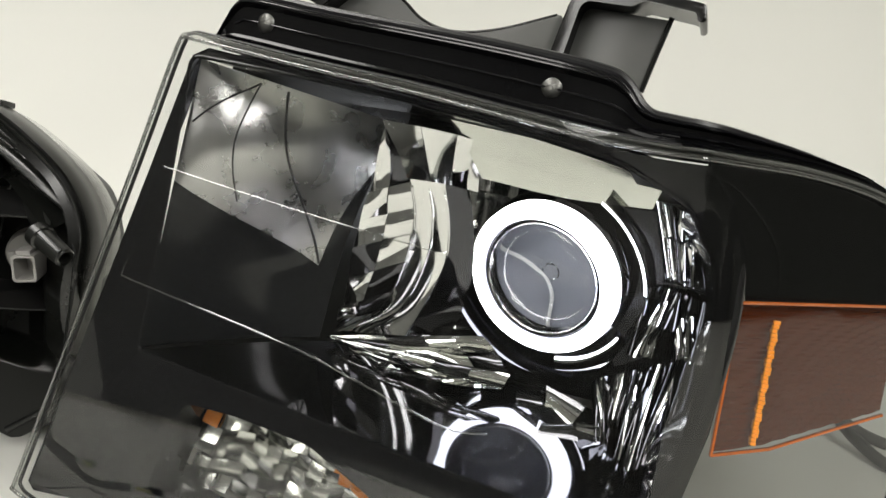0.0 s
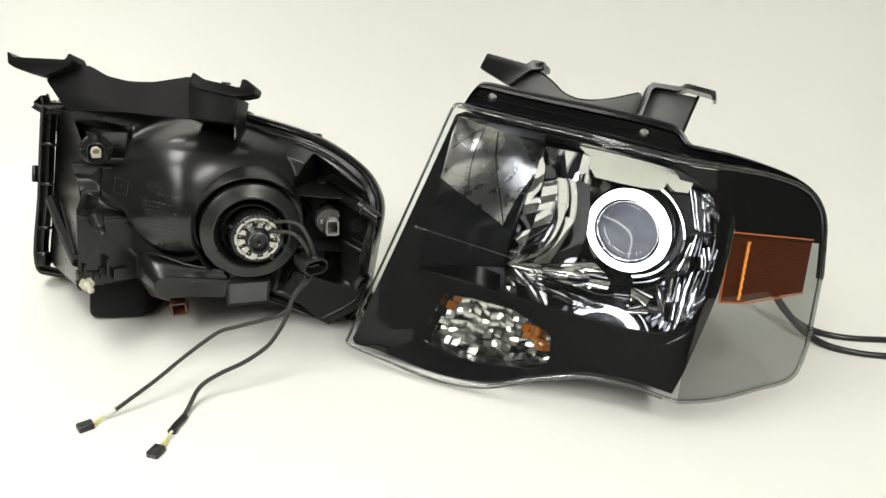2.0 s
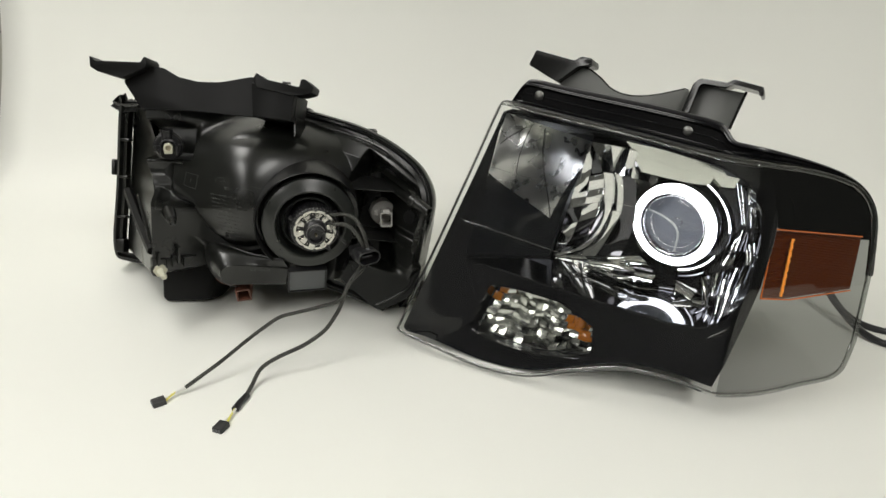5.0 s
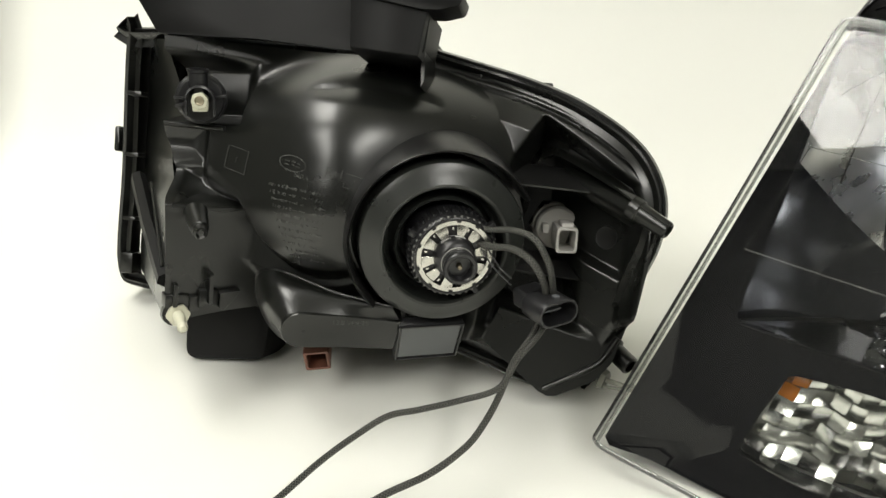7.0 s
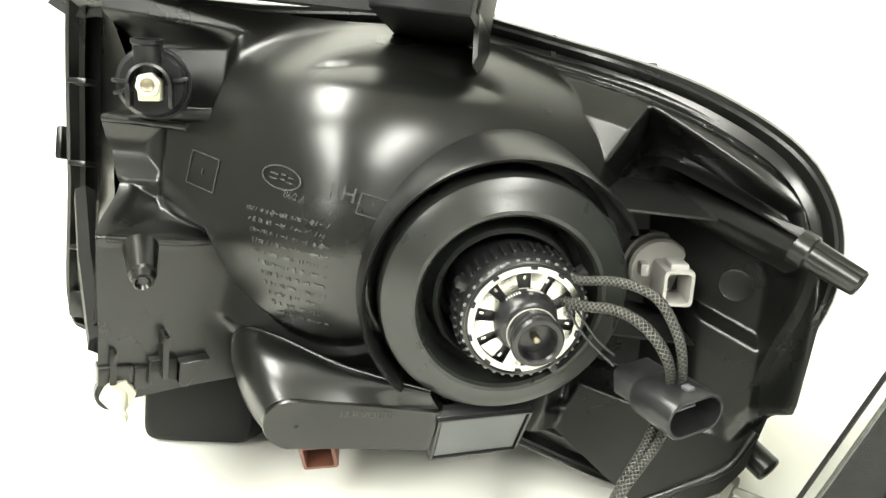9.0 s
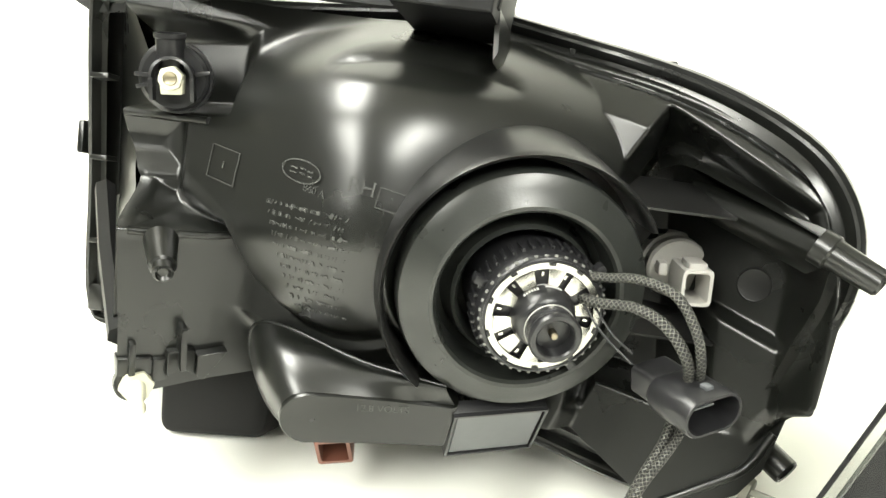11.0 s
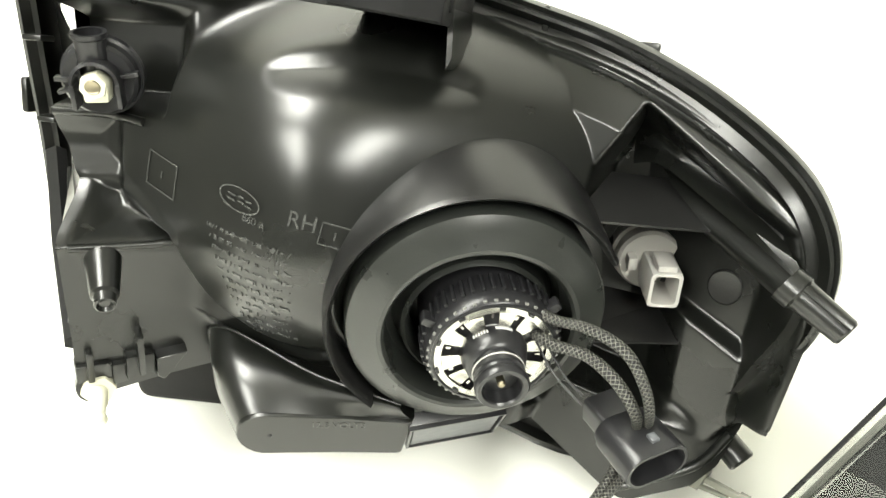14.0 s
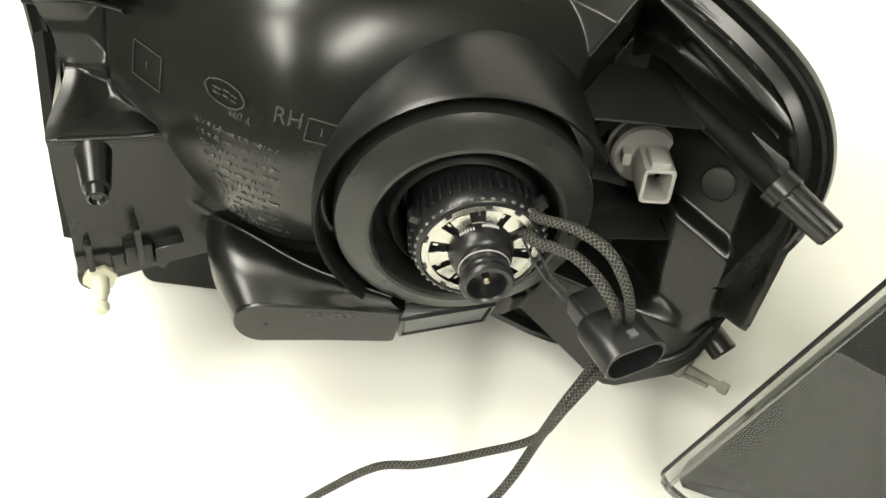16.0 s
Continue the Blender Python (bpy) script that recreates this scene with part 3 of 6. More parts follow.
for v in (0.075, 0.03, -0.022):
    u, w = flange_at(v)
    bm = bmesh.new()
    add_box(bm, (0.012, 0.003, 0.010), pose(u + 0.016, v, w + 0.011), 0.0008)
    rpart("flange_rib", bm, SHELL)
for (u, v, w, su, sv) in ((flange_at(0.042)[0] - 0.003, 0.042, flange_at(0.042)[1], 0.004, 0.020), (flange_at(-0.06)[0] + 0.012, -0.062, flange_at(-0.06)[1] + 0.004, 0.012, 0.018), (0.086, 0.096, -0.020, 0.010, 0.004), (0.040, 0.104, -0.020, 0.003, 0.012)):
    bm = bmesh.new()
    add_box(bm, (su, sv, 0.014), pose(u, v, w), 0.0012)
    rpart("clip_tab", bm, SHELL)
# slanting side wall between the flange and the body on the straight side, with its strut
edge_line = spline([on_edge(v, -0.001) for v in (0.102, 0.060, 0.030, 0.010, -0.004, -0.020, -0.050, -0.082)], 4)
foot_line = spline([(-0.2120 + 0.306 * (v - 0.114), v, -0.012 + 0.500 * (v - 0.114)) for v in (0.117, 0.075, 0.043, 0.022, 0.006, -0.012, -0.040, -0.066)], 4)
bm = bmesh.new()
rows = []
for k in range(9):
    t = k / 8
    rows.append([bm.verts.new(np.array(p) * (1 - t) + np.array(q) * t) for p, q in zip(edge_line, foot_line)])
for p, q in zip(rows, rows[1:]):
    for m in range(len(p) - 1):
        bm.faces.new((p[m], p[m + 1], q[m + 1], q[m]))
rpart("side_wall", bm, SHELL, "smooth slanting side wall of the housing", smooth=50)
bm = bmesh.new()
add_tube(bm, [(-0.226, 0.012, -0.026), (-0.188, -0.022, 0.018), (-0.150, -0.056, 0.058)], 0.0060, 6)
rpart("side_strut", bm, BRACKET_BLACK, "slanting black strut", smooth=30)
bm = bmesh.new()
add_tube(bm, [(-0.206, 0.008, -0.012), (-0.1540, -0.048, 0.056)], 0.0016, 8)
rpart("strut_rib", bm, SHELL)
# foot box that the housing stands on
bm = bmesh.new()
add_prism(bm, rounded([(-0.176, -0.127), (-0.108, -0.121), (-0.104, -0.06), (-0.178, -0.06)], 0.010, 5), -0.085, -0.018, Matrix(), 0.97, 0.006)
rpart("foot_box", bm, BRACKET_BLACK, "deep black box under the housing")
bm = bmesh.new()
add_prism(bm, rounded([(0.100, -0.136), (0.146, -0.126), (0.150, -0.07), (0.070, -0.07)], 0.012, 5), -0.095, -0.058, Matrix(), 0.97, 0.006)
rpart("foot_box", bm, BRACKET_BLACK)

# brackets over the top
def bracket(parent_part, left, web, right, w, mat=None, web_mat=None):
    mat = mat or BRACKET_BLACK
    bm = bmesh.new()
    add_prism(bm, rounded(web, 0.003, 2), w - 0.002, w + 0.002, Matrix(), 1.0, 0.0006)
    parent_part("bracket_web", bm, web_mat or mat)
    for hook, depth in ((left, 0.030), (right, 0.026)):
        bm = bmesh.new()
        add_prism(bm, rounded(hook, 0.002, 2), w - depth / 2, w + depth / 2, Matrix(), 1.0, 0.0012)
        parent_part("bracket_hook", bm, mat)


W_BR = 0.052
bracket(rpart,
        [(-0.224, 0.163), (-0.218, 0.157), (-0.162, 0.156), (-0.158, 0.163), (-0.155, 0.156), (-0.158, 0.150), (-0.186, 0.138), (-0.214, 0.145), (-0.223, 0.150)],
        [(-0.190, 0.137), (-0.158, 0.154), (-0.143, 0.153), (-0.125, 0.143), (-0.101, 0.138), (-0.075, 0.138), (-0.038, 0.145), (-0.026, 0.141), (0.014, 0.124), (0.012, 0.100), (-0.038, 0.100), (-0.10, 0.105), (-0.168, 0.106)],
        [(-0.034, 0.140), (-0.030, 0.148), (-0.020, 0.141), (0.020, 0.133), (0.022, 0.142), (0.026, 0.142), (0.036, 0.134), (0.034, 0.127), (0.022, 0.124), (0.010, 0.124), (-0.030, 0.132)], W_BR)
bm = bmesh.new()
add_prism(bm, [(-0.036, 0.138), (0.014, 0.126), (0.010, 0.096), (-0.034, 0.100)], 0.010, 0.062, Matrix(), 1.0, 0.002)
rpart("bracket_block", bm, BRACKET_BLACK, "black channel of the bracket")
bm = bmesh.new()
add_prism(bm, [(-0.168, 0.135), (-0.158, 0.152), (-0.148, 0.150), (-0.152, 0.104), (-0.166, 0.104)], 0.010, 0.050, Matrix(), 1.0, 0.002)
rpart("bracket_block", bm, BRACKET_BLACK)
bm = bmesh.new()
add_prism(bm, [(0.0075, 0.128), (0.0100, 0.128), (0.0115, 0.084), (0.0095, 0.080)], 0.008, 0.046, Matrix(), 1.0, 0.0006)
rpart("gusset", bm, SHELL)
bm = bmesh.new()
add_lathe(bm, [(0.0, 0.0), (0.0045, 0.0), (0.005, 0.001), (0.0045, 0.002), (0.0, 0.002)], axes((0.002, 0.138, 0.055), (0.15, 1, 0.2)), 20)
rpart("bolt_hole", bm, BLACK)

# rubber boot, its guard and the bulb
AX = Vector((0.35, -0.32, 0.88)).normalized()
BOOT = axes((0.0353, -0.0190, 0.0614), AX)
CORE = axes((0.0377, -0.0197, 0.0544), AX)
bm = bmesh.new()
add_lathe(bm, [(0.0520, -0.045), (0.0530, -0.020), (0.0527, -0.0075), (0.0520, -0.0058), (0.0485, -0.0036), (0.0470, -0.0030), (0.0405, 0.0005), (0.0388, 0.0004), (0.0376, -0.0010), (0.0370, -0.004), (0.0362, -0.016), (0.0335, -0.020), (0.0315, -0.016), (0.0305, -0.008), (0.0290, -0.006), (0.0275, -0.009), (0.0265, -0.022)], BOOT, 96)
rpart("dust_boot", bm, RUBBER, "black rubber dust boot round the bulb", smooth=28)
bm = bmesh.new()
GUARD = [(0.0565, -0.050), (0.0575, -0.015), (0.0583, -0.005), (0.0598, -0.0035), (0.0610, -0.006), (0.0628, -0.050)]
add_lathe(bm, GUARD, BOOT, 72, 26, 222)
rpart("boot_guard", bm, SHELL_MATT, "curved guard wall over the boot", smooth=50)
bm = bmesh.new()
add_lathe(bm, [(0.0615, -0.055), (0.0585, -0.030), (0.050, -0.028)], BOOT, 72, 0, 360)
rpart("boot_collar", bm, SHELL, smooth=50)

bm = bmesh.new()
add_lathe(bm, [(0.0268, -0.020), (0.0268, 0.008), (0.026, 0.0115), (0.0252, 0.0130), (0.0245, 0.0135), (0.0225, 0.0135)], CORE, 72)
collar = rpart("lock_collar", bm, BLACK, "black toothed locking collar", smooth=50)
for k in range(44):
    tooth = bmesh.new()
    add_box(tooth, (0.0016, 0.0014, 0.009), CORE @ Matrix.Rotation(2 * math.pi * k / 44, 4, "Z") @ Matrix.Translation((0.0274, 0, 0.003)), 0.0003)
    rpart("tooth", tooth, BLACK, parent=collar)
for k in range(40):
    pip = bmesh.new()
    add_box(pip, (0.0010, 0.0014, 0.0008), CORE @ Matrix.Rotation(2 * math.pi * k / 40, 4, "Z") @ Matrix.Translation((0.0258, 0, 0.0124)), 0.0002)
    rpart("pip", pip, PIP, parent=collar)

bm = bmesh.new()
add_lathe(bm, [(0.0, 0.0112), (0.0236, 0.0112)], CORE, 48)
rpart("ring_floor", bm, BLACK, parent=collar)
# pressed ring: a rim with ten tongues that point inwards
bm = bmesh.new()
add_lathe(bm, [(0.0207, 0.0122), (0.0235, 0.0122), (0.0238, 0.0129), (0.0235, 0.0136), (0.0207, 0.0136)], CORE, 72)
disc = rpart("retaining_ring", bm, STEEL, "bright zinc-plated retaining ring")
rng = random.Random(5)
for k in range(10):
    a = radians(36 * k + 6 + rng.uniform(-3, 3))
    turn_k = CORE @ Matrix.Rotation(a, 4, "Z")
    bm = bmesh.new()
    add_prism(bm, rounded([(0.0209, -0.0040), (0.0209, 0.0040), (0.0145, 0.0026 + rng.uniform(-0.0004, 0.0004)), (0.0128, 0.0021), (0.0128, -0.0021), (0.0145, -0.0026)], 0.0003, 2), 0.0126, 0.0135, turn_k @ pose(0, 0, 0, 0, rng.uniform(-3, 3), 0), 1.0, 0.0002)
    rpart("tongue", bm, STEEL, parent=disc)
    bm = bmesh.new()
    add_prism(bm, [(0.0166, -0.0006), (0.0192, -0.0009), (0.0194, 0.0004), (0.0172, 0.0008)], 0.0113, 0.0122, turn_k @ Matrix.Rotation(radians(18), 4, "Z"), 0.75)
    rpart("spring_tab", bm, STEEL, parent=disc)
    bm = bmesh.new()
    add_box(bm, (0.0013, 0.0026, 0.0012), turn_k @ Matrix.Rotation(radians(9), 4, "Z") @ Matrix.Translation((0.0229, 0, 0.0138)), 0.0002)
    rpart("stake", bm, BLACK, parent=disc)
bm = bmesh.new()
add_lathe(bm, [(0.0236, 0.0115), (0.0245, 0.0120), (0.0247, 0.0140), (0.0240, 0.0143), (0.0234, 0.0138)], CORE, 72)
rpart("ring_edge", bm, BLACK, parent=disc)

bm = bmesh.new()
BULB = CORE @ Matrix.Translation((0, 0, -0.004))
add_lathe(bm, [(0.0, 0.010), (0.0128, 0.010), (0.0132, 0.017), (0.0126, 0.0200), (0.0116, 0.0235), (0.0104, 0.0246), (0.0096, 0.0250), (0.0096, 0.0275), (0.0099, 0.0278), (0.0099, 0.0302), (0.0091, 0.0306), (0.0088, 0.0318), (0.0098, 0.0326), (0.0104, 0.0340), (0.0104, 0.0356), (0.0096, 0.0368), (0.0080, 0.0369), (0.0074, 0.0362), (0.0070, 0.0305), (0.0, 0.0305)], BULB, 64)
bulb = rpart("bulb_base", bm, BLACK, "black discharge bulb base with a round end")
bm = bmesh.new()
add_lathe(bm, [(0.0096, 0.0272), (0.0102, 0.0273), (0.0102, 0.0277), (0.0096, 0.0278)], BULB, 48)
rpart("seal_ring", bm, GREY, parent=bulb)
bm = bmesh.new()
add_lathe(bm, [(0.0, 0.0345), (0.0011, 0.0345), (0.0016, 0.0338), (0.0016, 0.0300)], BULB, 16)
rpart("centre_pin", bm, BRASS, parent=bulb)
bm = bmesh.new()
for a0, z, length in ((62, 0.0172, 0.010), (88, 0.0150, 0.014), (104, 0.0182, 0.006)):
    for k in range(6):
        add_box(bm, (0.0004, length / 9, 0.0013), BULB @ Matrix.Rotation(radians(a0 + k * 5), 4, "Z") @ Matrix.Translation((0.0131, 0, z)), 0)
rpart("print_bars", bm, INK, parent=bulb)
for a, r in ((150, 0.0285), (35, 0.0285), (-60, 0.0285)):
    bm = bmesh.new()
    add_box(bm, (0.006, 0.0035, 0.005), CORE @ Matrix.Rotation(radians(a), 4, "Z") @ Matrix.Translation((r, 0, 0.007)), 0.0008)
    rpart("lock_lug", bm, BLACK, parent=collar)

# upper socket in the square pocket
SOCK = axes((-0.1384, 0.0665, 0.0452), (0.40, -0.20, 0.90)) @ Matrix.Scale(0.82, 4)
bm = bmesh.new()
add_lathe(bm, [(0.0, 0.018), (0.0100, 0.0195), (0.0165, 0.020), (0.0182, 0.018), (0.0186, 0.012), (0.0200, 0.011), (0.0200, 0.006), (0.0165, 0.005), (0.0165, -0.004)], SOCK, 48)
socket = rpart("bulb_socket", bm, BLACK, "round black bulb socket with a cream plug")
for a in (90, 175, 10, 195):
    bm = bmesh.new()
    add_box(bm, (0.009, 0.0022, 0.005), SOCK @ Matrix.Rotation(radians(a), 4, "Z") @ Matrix.Translation((0.0155, 0, 0.0205)), 0.0005)
    rpart("socket_rib", bm, BLACK, parent=socket)
bm = bmesh.new()
add_lathe(bm, [(0.0115, 0.018), (0.0115, 0.030), (0.0100, 0.0305), (0.0098, 0.020)], SOCK @ Matrix.Rotation(radians(0), 4, "Z"), 28, -25, 205)
for s in (-1, 1):
    add_box(bm, (0.0022, 0.012, 0.012), SOCK @ Matrix.Translation((s * 0.0106, -0.006, 0.0245)), 0.0004)
rpart("socket_collar", bm, BLACK, parent=socket)
bm = bmesh.new()
hexagon = [(0.0068 * math.cos(math.pi / 3 * k + 0.25), 0.0068 * math.sin(math.pi / 3 * k + 0.25)) for k in range(6)]
add_prism(bm, rounded(hexagon, 0.0012, 2), 0.018, 0.033, SOCK, 1.0, 0.0008)
plug = rpart("cream_plug", bm, CREAM, "cream plastic hexagonal plug", parent=socket)
bm = bmesh.new()
add_prism(bm, rounded([(-0.0056, -0.0085), (0.0056, -0.0085), (0.0062, 0.0), (-0.0062, 0.0)], 0.001, 2), 0.018, 0.030, SOCK, 1.0, 0.0008)
rpart("plug_skirt", bm, CREAM, parent=socket)
bm = bmesh.new()
add_lathe(bm, [(0.0, 0.0332), (0.0028, 0.0332), (0.0034, 0.0336), (0.0038, 0.0330)], SOCK, 20)
rpart("plug_cap", bm, BRASS, parent=socket)
bm = bmesh.new()
add_lathe(bm, [(0.0068, -0.012), (0.0070, 0.004), (0.0078, 0.0048), (0.0078, 0.0068), (0.0062, 0.0068), (0.0060, -0.004), (0.0, -0.004)], axes((-0.1335, 0.0765, 0.0615), (0.05, 0.95, 0.30)) @ Matrix.Scale(0.9, 4), 24)
rpart("socket_port", bm, BLACK, parent=socket)

# grey two-way connector under the shelf
GC = axes((0.1001, -0.0003, -0.0372), (0.18, -0.22, 0.95)) @ Matrix.Scale(1.1, 4)
bm = bmesh.new()
add_lathe(bm, [(0.0, 0.010), (0.0130, 0.010), (0.0142, 0.0085), (0.0142, 0.003), (0.0155, 0.002), (0.0155, -0.012)], GC, 36)
conn = rpart("marker_socket", bm, GREY, "pale grey bulb socket with a square mouth")
bm = bmesh.new()
add_lathe(bm, [(0.0, 0.002), (0.0165, 0.002), (0.0175, -0.002), (0.0175, -0.016)], GC, 6)
rpart("socket_seat", bm, SHELL, parent=conn)


def open_box(sx, sy, z0, z1, wall, m, r=0.001):
    bm = bmesh.new()
    out = rounded([(-sx / 2, -sy / 2), (sx / 2, -sy / 2), (sx / 2, sy / 2), (-sx / 2, sy / 2)], r, 2)
    inn = [np.array(p) * ((sx - 2 * wall) / sx, (sy - 2 * wall) / sy) for p in out]
    rings = [[bm.verts.new(m @ Vector((p[0], p[1], z))) for p in ring] for ring, z in ((out, z0), (out, z1 - 0.0005), ([np.array(p) * 0.97 for p in out], z1), (inn, z1), (inn, z0 + wall))]
    for a, b in zip(rings, rings[1:]):
        for i in range(len(a)):
            j = (i + 1) % len(a)
            bm.faces.new((a[i], a[j], b[j], b[i]))
    bm.faces.new(rings[0])
    bm.faces.new(rings[-1])
    return bm


rpart("socket_mouth", open_box(0.0135, 0.0165, 0.008, 0.030, 0.0016, GC @ Matrix.Translation((0.003, -0.003, 0)), 0.0022), GREY, "open square mouth", parent=conn)
bm = bmesh.new()
add_box(bm, (0.008, 0.003, 0.012), GC @ Matrix.Translation((0.003, 0.0062, 0.0225)), 0.0006)
rpart("latch", bm, GREY, parent=conn)
bm = bmesh.new()
add_box(bm, (0.004, 0.006, 0.010), GC @ Matrix.Translation((-0.0085, 0.001, 0.011)), 0.0008)
rpart("key", bm, GREY, parent=conn)

# shelf and ribs in the basin
def web_plate(name, corners, thick, label=""):
    """A thin flat web through its corners."""
    c = [Vector(p) for p in corners]
    n = (c[1] - c[0]).cross(c[2] - c[0]).normalized() * thick
    bm = bmesh.new()
    hi, lo = [bm.verts.new(p) for p in c], [bm.verts.new(p + n) for p in c]
    bm.faces.new(hi)
    bm.faces.new(lo)
    for i in range(len(c)):
        j = (i + 1) % len(c)
        bm.faces.new((hi[i], hi[j], lo[j], lo[i]))
    rpart(name, bm, SHELL_MATT, label, smooth=0)


web_plate("shelf", [(0.0640, 0.0252, 0.0300), (0.1253, 0.0234, 0.0092), (0.1046, 0.0396, -0.0160), (0.0780, 0.0410, -0.0080)], -0.0012, "thin shelf over the grey socket")
web_plate("lower_rib", [(0.0600, -0.0300, 0.0280), (0.1277, -0.0381, -0.0186), (0.1130, -0.0240, -0.0360), (0.0700, -0.0180, -0.0300)], -0.0012)
bm = bmesh.new()
add_lathe(bm, [(0.0, 0.0016), (0.0066, 0.0016), (0.0076, 0.0018), (0.0084, 0.0012), (0.0090, -0.001)], axes((0.1364, -0.0065, -0.0138), (-0.45, -0.05, 0.89)), 28)
rpart("round_blank", bm, SHELL_MATT)
# long wedge-shaped ridge that ends in the peg: a flat top face over a steep side
start = [(0.1000, 0.0440, -0.0220), (0.1030, 0.0415, -0.0170), (0.1036, 0.0400, -0.0150), (0.1044, 0.0335, -0.0090), (0.1046, 0.0315, -0.0095), (0.1050, 0.0275, -0.0310)]
finish = [(0.1500, 0.0215, 0.0365), (0.1512, 0.0190, 0.0395), (0.1514, 0.0172, 0.0408), (0.1510, 0.0085, 0.0455), (0.1506, 0.0062, 0.0450), (0.1490, 0.0020, 0.0200)]
bm = bmesh.new()
rows = [[bm.verts.new(np.array(p) * (1 - k / 12) + np.array(q) * (k / 12)) for p, q in zip(start, finish)] for k in range(13)]
for p, q in zip(rows, rows[1:]):
    for m in range(len(p) - 1):
        bm.faces.new((p[m], p[m + 1], q[m + 1], q[m]))
bm.faces.new(rows[-1])
rpart("peg_ridge", bm, SHELL, smooth=60)
# sloping web from the rim down to that ridge
web_top = [lifted(u, v, -0.0005) for u, v in ((0.0850, 0.0735), (0.1000, 0.0660), (0.1200, 0.0540), (0.1380, 0.0420), (0.1520, 0.0310))]
web_low = [(0.0870, 0.0450, -0.014), (0.0980, 0.0470, -0.004), (0.1180, 0.0360, 0.014), (0.1360, 0.0250, 0.030), (0.1510, 0.0150, 0.046)]
bm = bmesh.new()
rows = []
for k in range(7):
    t = k / 6
    rows.append([bm.verts.new(np.array(p) * (1 - t) + np.array(q) * t - np.array((0, 0, 0.017)) * math.sin(math.pi * t)) for p, q in zip(spline(web_top, 4), spline(web_low, 4))])
for p, q in zip(rows, rows[1:]):
    for m in range(len(p) - 1):
        bm.faces.new((p[m], p[m + 1], q[m + 1], q[m]))
rpart("rim_web", bm, SHELL, smooth=50)
PEG = axes((0.1462, 0.0145, 0.0432), (0.79, -0.49, 0.38))
bm = bmesh.new()
add_lathe(bm, [(0.0, 0.0), (0.0075, 0.0), (0.0075, 0.006), (0.0064, 0.007), (0.0056, 0.0265), (0.0048, 0.0275), (0.0034, 0.027), (0.0031, 0.022), (0.0, 0.022)], PEG, 28)
rpart("peg", bm, SHELL, "black locating peg")
bm = bmesh.new()
add_box(bm, (0.003, 0.0015, 0.022), PEG @ Matrix.Translation((0, 0.0062, 0.016)), 0.0004)
rpart("peg_rib", bm, SHELL)
TUBE = axes((0.1448, -0.0833, -0.0296), (0.72, -0.55, 0.50))
bm = bmesh.new()
add_lathe(bm, [(0.0, 0.0), (0.009, 0.0), (0.009, 0.006), (0.0070, 0.008), (0.0070, 0.022), (0.0062, 0.023), (0.0050, 0.0225), (0.0048, 0.004), (0.0, 0.004)], TUBE, 28)
rpart("vent_tube", bm, SHELL, "short black vent tube")
# pale spring clip by the vent
CL = axes((0.1416, -0.1049, -0.0168), (0.82, -0.31, 0.49), (0.3, 1, 0)) @ Matrix.Scale(0.95, 4)
bm = bmesh.new()
add_prism(bm, rounded([(-0.008, -0.004), (0.004, -0.005), (0.008, 0.0), (0.004, 0.006), (-0.008, 0.004)], 0.0015, 2), 0.0, 0.004, CL, 0.9, 0.0005)
add_box(bm, (0.0035, 0.004, 0.020), CL @ pose(0.002, 0.0, 0.013, 0, 12, 0), 0.0006)
add_box(bm, (0.0022, 0.0035, 0.016), CL @ pose(-0.003, 0.0, 0.010, 0, 20, 0), 0.0005)
add_box(bm, (0.0055, 0.0045, 0.005), CL @ pose(0.0045, 0.0, 0.024, 0, 12, 0), 0.0006)
rpart("spring_clip", bm, CLIP, "pale plastic spring clip")

# adjuster, stud and fins on the lower panel
bm = bmesh.new()
add_lathe(bm, [(0.0, -0.006), (0.0074, -0.006), (0.0056, 0.014), (0.0044, 0.015), (0.0042, 0.0195), (0.0033, 0.020), (0.0020, 0.0185), (0.0, 0.0185)], axes((-0.1217, -0.0122, 0.0750), (0.53, -0.49, 0.69)), 28)
rpart("stud", bm, SHELL, "tapered black moulded stud")
bm = bmesh.new()
add_prism(bm, rounded([(0.0080 * math.cos(math.pi / 3 * k), 0.0080 * math.sin(math.pi / 3 * k)) for k in range(6)], 0.0008, 2), 0.0060, 0.0098, axes((-0.1446, -0.0762, 0.0517), (0.59, -0.24, 0.77)), 1.0, 0.0006)
hexn = rpart("adjuster_hex", bm, CREAM, "cream hexagonal aim adjuster")
bm = bmesh.new()
add_lathe(bm, [(0.0, 0.024), (0.0022, 0.0235), (0.0034, 0.0215), (0.0034, 0.0195), (0.0022, 0.0175), (0.0026, 0.0165), (0.0030, 0.012), (0.0040, 0.010), (0.0040, 0.0)], axes((-0.1397, -0.0782, 0.0581), (0.59, -0.24, 0.77)), 20)
rpart("ball_stud", bm, CREAM, "cream ball stud", parent=hexn)
PANEL = axes((-0.1259, -0.0501, 0.0480), (0.67, -0.17, 0.72), (0.72, 0.06, -0.69))
bm = bmesh.new()
add_lathe(bm, [(0.0, -0.004), (0.0082, -0.004), (0.0080, 0.0015), (0.0076, 0.0020), (0.0, 0.0020)], PANEL @ Matrix.Translation((-0.0200, -0.0270, 0.002)) @ pose(0, 0, 0, -8, 0, 0) @ Matrix.Translation((0, 0, -0.004)), 24)
rpart("adjuster_sleeve", bm, SHELL, "ribbed black sleeve of the aim adjuster")
